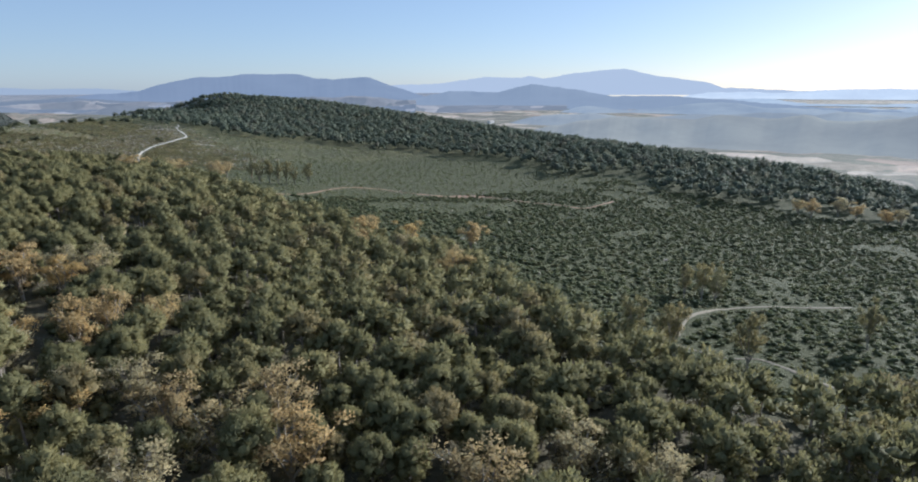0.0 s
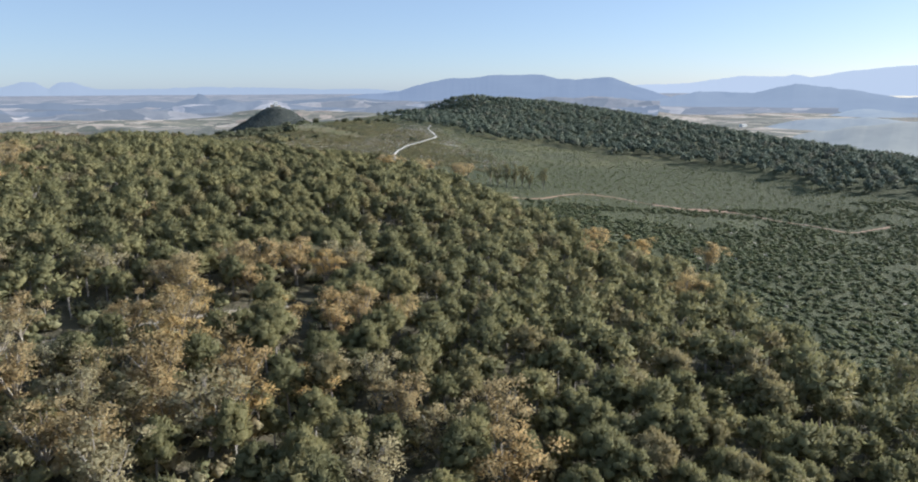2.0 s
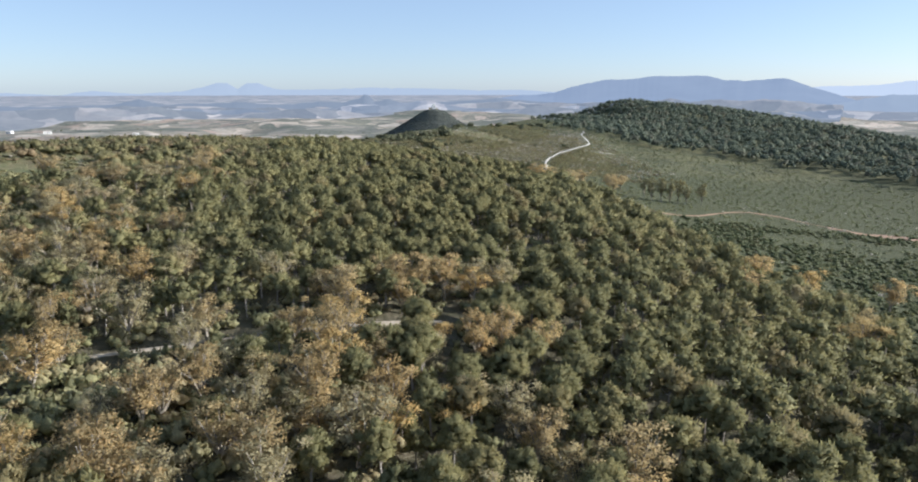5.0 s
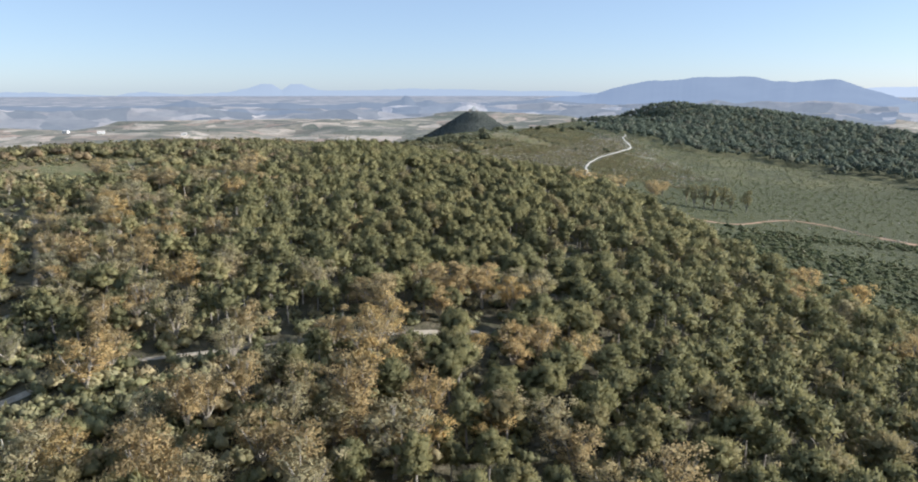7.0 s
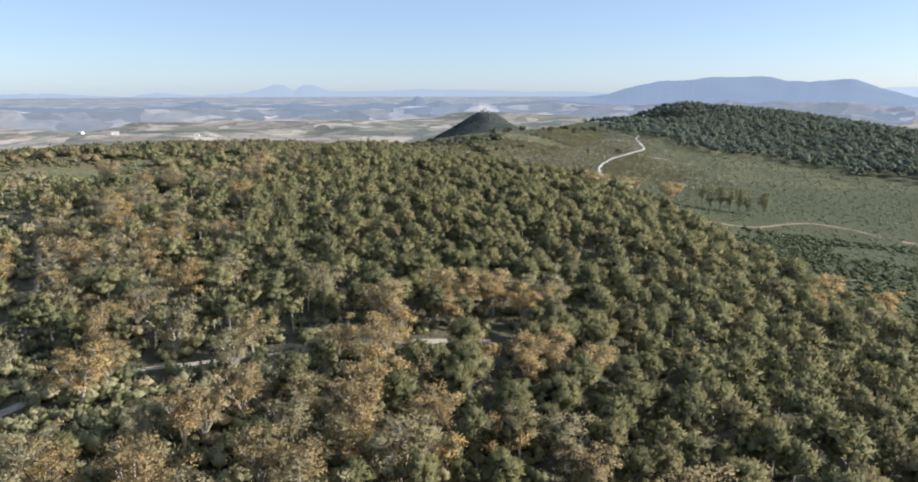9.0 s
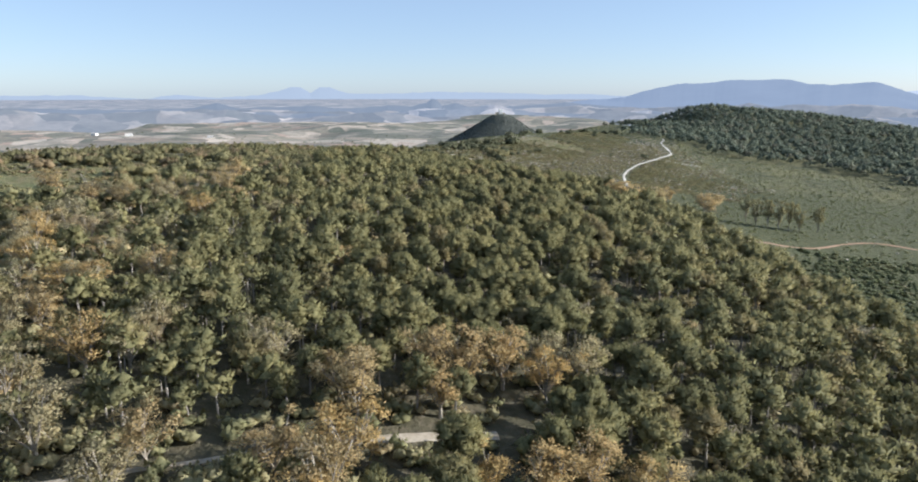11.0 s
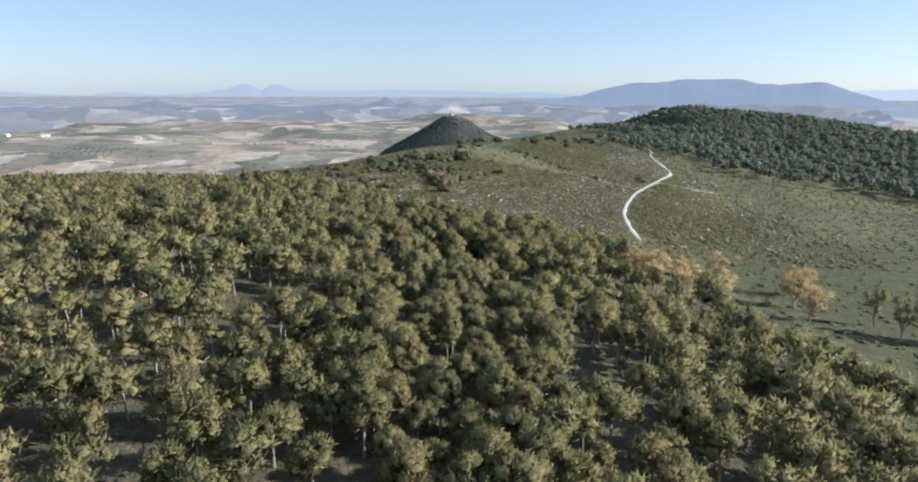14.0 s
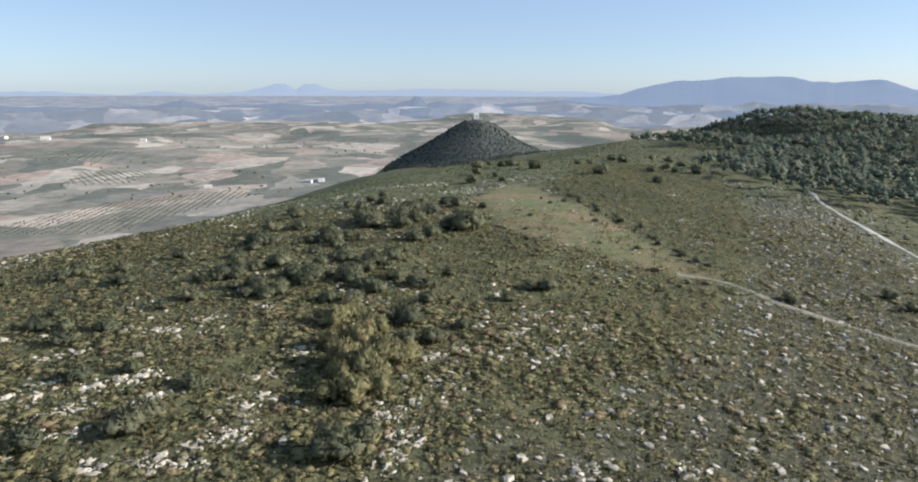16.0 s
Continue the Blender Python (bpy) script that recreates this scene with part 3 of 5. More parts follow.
def planted(name, templates, x, y, scale, rng, material, label, category, sink=0.0, wide=None, smooth=False, tall=1.0):
    """Many plants or stones in one mesh."""
    order, verts, faces, tints, normals, base = rng.integers(0, len(templates), len(x)), [], [], [], [], 0
    z = ground_z(x, y)
    for k, (tv, tf, tn) in enumerate(templates):
        sel = np.flatnonzero(order == k)
        if not len(sel):
            continue
        a = rng.random(len(sel)) * 2 * np.pi
        c, s = np.cos(a)[:, None], np.sin(a)[:, None]
        sc = scale[sel][:, None]
        wd = sc * (wide if wide else 1.0)
        vx, vy = (tv[:, 0] * c - tv[:, 1] * s) * wd + x[sel][:, None], (tv[:, 0] * s + tv[:, 1] * c) * wd + y[sel][:, None]
        vz = tv[:, 2][None] * sc * tall + (z[sel] - sink)[:, None]
        verts.append(np.stack([vx, vy, vz], -1).reshape(-1, 3))
        faces.append((tf[None] + (base + np.arange(len(sel)) * len(tv))[:, None, None]).reshape(-1, tf.shape[1]))
        nx, ny = tn[:, 0] * c - tn[:, 1] * s, tn[:, 0] * s + tn[:, 1] * c
        normals.append(np.stack([nx, ny, np.broadcast_to(tn[:, 2], nx.shape)], -1).reshape(-1, 3))
        tints.append(np.repeat(rng.random(len(sel)), len(tv)))
        base += len(sel) * len(tv)
    ob = link_mesh(name, np.concatenate(verts), np.concatenate(faces), material, tint=np.concatenate(tints), smooth=smooth, normals=np.concatenate(normals) if smooth else None)
    return tagged(ob, label, category, kind="stuff")


def tree_thing(name, template, leaf, bark, label, category, group):
    """One tree as a thing: an empty at its foot with stem and crown."""
    (cv, cf, cn), (sv, sf, sn) = template
    root = tagged(new(name), label, category, group)
    link_mesh("crown", cv, cf, leaf, root, smooth=True, normals=cn)
    link_mesh("trunk", sv, sf, bark, root)
    return root


def set_out(protos, x, y, scale, rng, wide=1.0):
    """Stand copies of the given things at the places; the first ones are the things themselves."""
    z = ground_z(x, y)
    for i in range(len(x)):
        m = pose(float(x[i]), float(y[i]), float(z[i]), 0, 0, float(rng.random() * 360)) @ Matrix.Diagonal((float(scale[i]) * wide, float(scale[i]) * wide, float(scale[i]), 1))
        k = i % len(protos)
        if i < len(protos):
            protos[k].matrix_basis = m
        else:
            ob = copy_thing(protos[k], Matrix())
            ob.matrix_basis = m


TRACKS = (ROAD, FOREST_PATH, FOREST_PATH_WEST, VALLEY_PATH, VALLEY_PATH_LOW)
rng = np.random.default_rng(11)
WOOD_EDGE = [(22.9, 79.9), (17.8, 82.0), (81.0, 33.0), (80.4, 31.0), (84.9, 29.7), (85.8, 27.9), (84.2, 23.7), (86.1, 22.8)]
AUTUMN_AT = [(-0.6, 14.3), (-0.4, 21), (-1.3, 28), (2.7, 11.7), (2, 8.5), (0.5, 10.7), (-2, 8.7), (5.6, 4.9), (10, 2.4), (21.5, 27.4), (28.6, 34.8), (22.3, 35.2), (19.5, 36.6), (-13.3, 18.5), (-2.8, 27.2), (0.1, 27.5), (-4.3, 26.5), (-11.4, 26.4), (-6, 11.9), (-10.1, 11.5), (-8.7, 10.9), (-11.1, 9.6), (-12.9, 9.9), (-22.4, 22.8), (-18, 15.7), (-19, 22.9), (-16.5, 20.3), (-18.1, 25.1), (-23.2, 27.9), (-7.1, 17), (-5.2, 14.9), (-7.6, 14.6), (-0.1, 12.7), (19.7, 25), (18.8, 30.2), (17.8, 33.2), (-8.7, 24.8), (-1.7, 19.9), (-8.2, 9.2), (-25.5, 28.2), (-25.9, 33.7), (-25.2, 50.3), (-26.5, 47.4), (-28.2, 46), (-22.7, 50.2), (-21.5, 43.8), (-13.3, 20.4), (-9.5, 20.7), (-5.6, 26.7), (-1.1, 26.5), (-7.7, 23.8), (-21.9, 28.6), (-22.9, 31.4), (-7.5, 21), (1.3, 20.6), (-7.5, 18.9), (-24.3, 52.1), (-23.4, 54.1), (11.4, 76.5), (14.5, 79.5), (20.5, 76.3), (10.7, 78.3), (12.2, 74.3), (14.9, 74.6), (19.8, 73.3), (9.2, 4.6)] + WOOD_EDGE
POPLARS_AT = [(24.3, 71.8), (25.4, 71.2), (26.4, 70.9), (27.6, 71.6), (28.6, 71.4), (30.6, 71.8), (24.1, 73.8), (22.5, 10.9), (23.0, 11.6), (24.6, 8.3), (34.9, 6.7), (35.5, 17.6), (36.6, 17.2), (35.0, 18.6), (39, 18.4), (21.4, 12.4)]


def grove_share(x, y):
    """How far the pines give way to autumn trees."""
    return np.maximum(np.exp(-(((x + 17) / 12) ** 2) - ((y - 13) / 9) ** 2), 0.9 * np.exp(-(((x + 27) / 9) ** 2) - ((y - 36) / 13) ** 2))


def beside_path(x, y):
    """Strips kept clear on the camera's side of the white paths, to show them."""
    hit = np.zeros(np.shape(x), bool)
    for step in (0.0, 0.8, 1.6, 2.4, 3.2, 4.0):
        hit |= (off_line(x + 0.25 * -step, y + step, FOREST_PATH) < 0.8) & (rough(x, y, 3.5, 17) > 0.22)
        hit |= off_line(x - 0.5 * step, y + step, FOREST_PATH_WEST) < 0.8
    return hit


def plant_pines():
    """The pine forest: single trees along the flight path, the rest as one stand."""
    x, y = scatter(rng, -90, -6, 46, 106, 1.24)
    keep = inside(x, y, PINES) & ~inside(x, y, GLADE) & (rough(x, y, 4.5, 21) > 0.12)
    for line in TRACKS:
        keep &= off_line(x, y, line) > (1.0 if line in (FOREST_PATH, FOREST_PATH_WEST) else 0.55)
    grove = grove_share(x, y)
    keep &= rng.random(len(x)) > 0.8 * np.minimum(1.1 * grove, 1)
    west = np.clip((-x - 34) / 14, 0, 1)
    keep &= rng.random(len(x)) > 0.3 * west
    keep &= ~beside_path(x, y)
    for ax, ay in AUTUMN_AT:
        keep &= np.hypot(x - ax, y - ay) > 1.0
    x, y = x[keep], y[keep]
    size = 1.95 * (0.72 + 0.5 * rng.random(len(x))) * (0.9 + 0.2 * rough(x, y, 12, 8))
    size *= 1 - 0.2 * np.clip((y - 80) / 14, 0, 1)
    oaks = np.clip((-x - 16) / 14, 0, 1) * np.clip((y - 48) / 22, 0, 1) > 0.35 + 0.5 * (rough(x, y, 5, 24) - 0.5)
    gx, gy = scatter(np.random.default_rng(15), -58, 42, -22, 68, 2.0)
    inner = inside(gx, gy, GLADE) & (rough(gx, gy, 6, 25) * 0.5 + rough(gx, gy, 2.2, 26) * 0.5 > 0.44)
    bx, by = np.append(x[oaks], gx[inner]), np.append(y[oaks], gy[inner])
    planted("oak_scrub", [bush(740 + i, 4, 1, 26, 0.075) for i in range(7)], bx, by, 1.4 + 1.0 * rng.random(len(bx)), np.random.default_rng(3), shrub_leaf, "grey-green evergreen oaks along the brow", "oak scrub", sink=0.05, wide=1.0, smooth=True)
    gx, gy = scatter(np.random.default_rng(16), -60, 42, -20, 69, 0.62)
    inner = inside(gx, gy, GLADE) & (rough(gx, gy, 4, 27) * 0.5 + rough(gx, gy, 1.4, 28) * 0.5 > 0.43)
    planted("glade_scrub", [bush(760 + i, 2, 1, 12, 0.085) for i in range(6)], gx[inner], gy[inner], 0.3 + 0.5 * np.random.default_rng(17).random(inner.sum()) ** 1.6, np.random.default_rng(18), shrub_leaf, "low scrub and dry grass in the clearing", "scrub", sink=0.04, wide=1.5, smooth=True)
    x, y, size = x[~oaks], y[~oaks], size[~oaks]
    lane = np.minimum(off_line(x, y, [(-16, 13), (-3, 11), (9, 7)]), off_line(x, y, [(-3, 12), (-1, 90)]))
    order = np.argsort(lane)
    near, second = np.zeros(len(x), bool), np.zeros(len(x), bool)
    near[order[:300]] = True
    second[order[300:900]] = True
    protos = [tree_thing("pine_tree", pine(100 + i, 22, 1, 130, 0.035), pine_leaf, pine_bark, "round-headed green pine in a dense stand", "pine tree", "pines of the stand") for i in range(8)]
    set_out(protos, x[near], y[near], size[near], rng, 1.06)
    full = [pine(150 + i, 18, 0, 52, 0.049) for i in range(8)]
    planted("pine_stand", [m[0] for m in full], x[second], y[second], size[second], np.random.default_rng(4), pine_leaf, "dense stand of green round-headed pines", "pine forest", wide=1.06, smooth=True)
    planted("pine_stems", [m[1] for m in full], x[second], y[second], size[second], np.random.default_rng(4), pine_bark, "thin grey pine stems of the stand", "tree trunks", wide=1.06)
    rest = ~near & ~second
    close = rest & (x > -46) & (y > -2)
    mids = [pine(200 + i, 10, 0, 28, 0.066) for i in range(8)]
    planted("pine_stand", [m[0] for m in mids], x[close], y[close], size[close], np.random.default_rng(5), pine_leaf, "dense stand of green pines up the slope", "pine forest", wide=1.1, smooth=True)
    planted("pine_stems", [m[1] for m in mids], x[close], y[close], size[close], np.random.default_rng(5), pine_bark, "thin grey pine stems up the slope", "tree trunks", wide=1.1)
    away = rest & ~close
    fars = [pine(300 + i, 7, 0, 9, 0.055)[0] for i in range(6)]
    planted("pine_stand", fars, x[away], y[away], size[away], np.random.default_rng(6), pine_leaf, "dense stand of green pines on the slope", "pine forest", wide=1.25, smooth=True)


def plant_wood():
    """The dark wood on the long hill."""
    x, y = scatter(rng, 28, -6, 162, 306, 1.85)
    sway = 9 * (rough(x, y, 7, 23) - 0.5)
    keep = inside(x + sway, y + sway, WOOD) & (rough(x, y, 6, 22) > 0.12) & (off_line(x, y, ROAD) > 0.9)
    x, y = x[keep], y[keep]
    size = 2.1 * (0.65 + 0.6 * rng.random(len(x)))
    back = x > 128
    shapes = [pine(410 + i, 6, 0, 10, 0.07)[0] for i in range(8)]
    planted("hill_wood", shapes, x[~back], y[~back], size[~back], np.random.default_rng(8), wood_leaf, "dark green haze-tinted pine wood covering the long hill", "wood", wide=1.3, smooth=True)
    plain = [lump(np.random.default_rng(430 + i), 1, (0, 0, 0.55), (0.26, 0.26, 0.42), 0.3) for i in range(5)]
    planted("hill_wood", plain, x[back], y[back], size[back], np.random.default_rng(7), wood_leaf, "dark green haze-tinted pine wood behind the crest", "wood", wide=1.45, smooth=True)


def plant_autumn():
    protos = [tree_thing("autumn_tree", autumn_tree(500 + i, 125), autumn_leaf, pale_bark, "thin tree with orange-brown autumn leaves", "tree", "autumn trees in the grove") for i in range(6)]
    x = np.array([p[0] for p in AUTUMN_AT])
    y = np.array([p[1] for p in AUTUMN_AT])
    ex, ey = scatter(rng, -44, 4, 8, 50, 2.1)
    g = grove_share(ex, ey)
    sel = (rng.random(len(ex)) < 0.72 * g) & ~beside_path(ex, ey)
    x, y = np.concatenate([x, ex[sel]]), np.concatenate([y, ey[sel]])
    set_out(protos, x, y, 1.8 + 0.65 * rng.random(len(x)) + 0.25 * (np.arange(len(x)) < len(AUTUMN_AT)), rng, 1.5)
    greys = [tree_thing("grey_tree", autumn_tree(520 + i, 105), grey_leaf, pale_bark, "half-bare tree with thin grey-green leaves", "tree", "grey-green trees in the grove") for i in range(4)]
    gx, gy = scatter(rng, -40, 4, -2, 44, 2.1)
    g = grove_share(gx, gy)
    sel = (rng.random(len(gx)) < 0.62 * g) & ~beside_path(gx, gy)
    set_out(greys, gx[sel], gy[sel], 1.5 + 0.6 * rng.random(sel.sum()), rng, 1.4)


def plant_bare():
    """A few dead trees, grey and leafless, among the pines."""
    spots = [(-14.8, 32.7, 1.7), (-18.4, 40.2, 1.9), (-13.4, 33.6, 1.5), (-9.0, 32.3, 1.4), (-4.7, 45.3, 1.6), (-10.7, 32.7, 1.4), (-18.8, 22.3, 2.2), (-31.5, 47.6, 2.2)]
    for i, (x, y, h) in enumerate(spots):
        rngs = np.random.default_rng(560 + i)
        root = tagged(new("bare_tree"), "dead leafless tree with pale grey limbs", "tree", "dead trees in the forest")
        root.matrix_basis = pose(x, y, float(ground_z(x, y)), 0, 0, float(rngs.random() * 360)) @ Matrix.Diagonal((h, h, h, 1))
        fork = np.array([rngs.normal(0, 0.03), rngs.normal(0, 0.03), 0.4])
        v, f, n = tube((0, 0, -0.06), fork, 0.03, 0.02)
        link_mesh("trunk", v, f, pale_bark, root)
        for k in range(6):
            a = k * 2.4 + rngs.random()
            reach = rngs.uniform(0.12, 0.3)
            tip = fork + (math.cos(a) * reach, math.sin(a) * reach, rngs.uniform(0.2, 0.6))
            twigs = [tube(fork - (0, 0, 0.06 * k * 0.5), tip, 0.014, 0.006, 4)]
            for j in range(3):
                p = fork + (tip - fork) * rngs.uniform(0.5, 0.95)
                twigs.append(tube(p, p + rngs.normal(0, 0.09, 3) + (0, 0, 0.1), 0.006, 0.002, 3))
            v, f, n = joined(twigs)
            link_mesh("limb", v, f, pale_bark, root)


def plant_undergrowth():
    """Grey-green undergrowth between the trees."""
    rngs = np.random.default_rng(71)
    x, y = scatter(rngs, -44, -3, 26, 50, 0.68)
    g = grove_share(x, y)
    keep = (rngs.random(len(x)) < 0.45 + 0.55 * g) & inside(x, y, PINES)
    for line in TRACKS:
        keep &= off_line(x, y, line) > 0.5
    planted("undergrowth", [bush(680 + i, 3, 1, 14, 0.08) for i in range(6)], x[keep], y[keep], 0.65 + 0.65 * rngs.random(keep.sum()) + 0.3 * g[keep], rngs, under_leaf, "grey-green undergrowth between the trees", "undergrowth", smooth=True)
    x, y = scatter(rngs, -34, 78, 14, 104, 1.0)
    keep = inside(x, y, PINES) & (rngs.random(len(x)) < np.clip((y - 76) / 10, 0, 0.85))
    planted("young_pines", [bush(745 + i, 4, 1, 24, 0.075) for i in range(6)], x[keep], y[keep], 0.9 + 0.9 * rngs.random(keep.sum()), rngs, pine_leaf, "low young pines filling the edge of the forest", "young pines", sink=0.03, smooth=True)
    x, y = scatter(rngs, -14, 30, 16, 92, 1.5)
    keep = (rngs.random(len(x)) < 0.5) & inside(x, y, PINES)
    planted("undergrowth", [bush(690 + i, 2, 1, 10, 0.09) for i in range(4)], x[keep], y[keep], 0.4 + 0.4 * rngs.random(keep.sum()), rngs, under_leaf, "low shrubs on the floor of the pine forest", "undergrowth", smooth=True)


def plant_poplars():
    proto = [tree_thing("poplar", autumn_tree(540 + i, 85, 8, 0.026), poplar_leaf, pale_bark, "slender poplar with thinning yellow-green leaves", "tree", "poplars by the tracks") for i in range(4)]
    x, y = np.array([p[0] for p in POPLARS_AT]), np.array([p[1] for p in POPLARS_AT])
    set_out(proto, x, y, 2.6 + 0.8 * rng.random(len(x)), rng, 0.68)


def plant_scrub():
    """Low scrub: a close carpet on the stony ridge, looser on the slopes."""
    rngs = np.random.default_rng(31)
    small = [bush(600 + i, 1, 1, 9, 0.10) for i in range(8)]
    tuft = [bush(610 + i, 2, 1, 18, 0.09) for i in range(8)]
    for shapes, area, step, low, high in ((tuft, (-24, 92, 24, 122), 0.36, 0.22, 0.34), (small, (-38, 89, 36, 150), 0.57, 0.28, 0.44)):
        x, y = scatter(rngs, *area, step)
        keep = ~inside(x, y, PINES) & ~inside(x, y, MEADOW) & (off_line(x, y, ROAD) > 0.6) & (off_line(x, y, FIELD_TRACK) > 0.45) & (rough(x, y, 2.2, 9) + 0.5 * rough(x, y, 0.8, 14) > 0.32)
        keep &= rngs.random(len(x)) > 0.6 * inside(x, y, STONY) * (x > 0) + 0.6 * inside(x, y, HEATH)
        if shapes is small:
            keep &= ~((x > -24) & (x < 24) & (y > 92) & (y < 122))
        for bx, by, run in OUTCROPS_WEST + OUTCROPS_EAST:
            keep &= (np.hypot((x - bx) * 0.8, y - by) > run * 0.75) | (rngs.random(len(x)) < 0.2)
        size = low + high * rngs.random(len(x)) ** 1.7 * (0.5 + rough(x, y, 3, 15))
        planted("low_scrub", shapes, x[keep], y[keep], size[keep], rngs, shrub_leaf, "low olive-green scrub on the stony ridge", "scrub", sink=0.04, wide=1.9, smooth=True, tall=0.62)
    herbs = []
    for i in range(6):
        v, f, n = spikes(np.random.default_rng(630 + i), np.zeros(3), np.array([0.42, 0.42, 0.07]), 20, 0.08, 0.55)
        v[:, 2] = np.abs(v[:, 2])
        herbs.append((v, f, unit(n + (0, 0, 0.8))))
    x, y = scatter(rngs, -26, 97, 30, 182, 0.6)
    keep = ~inside(x, y, PINES) & (off_line(x, y, ROAD) > 0.7) & (off_line(x, y, FIELD_TRACK) > 0.5) & (rngs.random(len(x)) > 0.7 * inside(x, y, MEADOW)) & ((y < 145) | inside(x, y, HEATH))
    planted("herbs", herbs, x[keep], y[keep], 0.7 + 0.6 * rngs.random(keep.sum()), rngs, shrub_leaf, "low herbs and dry grass on the ridge", "herbs", smooth=True)
    x, y = scatter(rngs, -60, 0, 92, 250, 0.95)
    open_land = ~inside(x, y, PINES) & ~inside(x, y, WOOD) & ~inside(x, y, MEADOW) & (ground_z(x, y) > PLAIN + 9) & ~((x > -38) & (x < 36) & (y > 89) & (y < 150))
    for line in TRACKS + (RED_TRACK, FIELD_TRACK):
        open_land &= off_line(x, y, line) > 0.5
    open_land &= rough(x, y, 6, 10) * 0.6 + rough(x, y, 2.3, 12) + rough(x, y, 17, 13) * 0.6 > 0.5
    open_land &= rngs.random(len(x)) > 0.6 * inside(x, y, HEATH) + 0.2 * inside(x, y, GLADE)
    planted("valley_scrub", small, x[open_land], y[open_land], 0.22 + 0.45 * rngs.random(open_land.sum()) ** 1.5, rngs, valley_leaf, "green scrub covering the open slopes", "scrub", sink=0.04, wide=1.8, smooth=True, tall=0.75)


def plant_valley():
    """Dark shrubs that cover the near side of the valley."""
    rngs = np.random.default_rng(35)
    x, y = scatter(rngs, 20, -6, 92, 62, 0.7)
    keep = ~inside(x, y, PINES) & ~inside(x, y, WOOD) & (rough(x, y, 9, 18) * 0.6 + rough(x, y, 2.6, 19) * 0.4 > 0.22 + 0.3 * np.clip((y - 40) / 20, 0, 1))
    for line in (VALLEY_PATH, VALLEY_PATH_LOW, RED_TRACK):
        keep &= off_line(x, y, line) > 0.7
    shapes = [bush(640 + i, 2, 1, 9, 0.095) for i in range(6)]
    planted("valley_bushes", shapes, x[keep], y[keep], 0.42 + 0.42 * rngs.random(keep.sum()), rngs, thicket_leaf, "dark green shrubs covering the valley side", "shrubs", sink=0.04, wide=1.45, smooth=True)


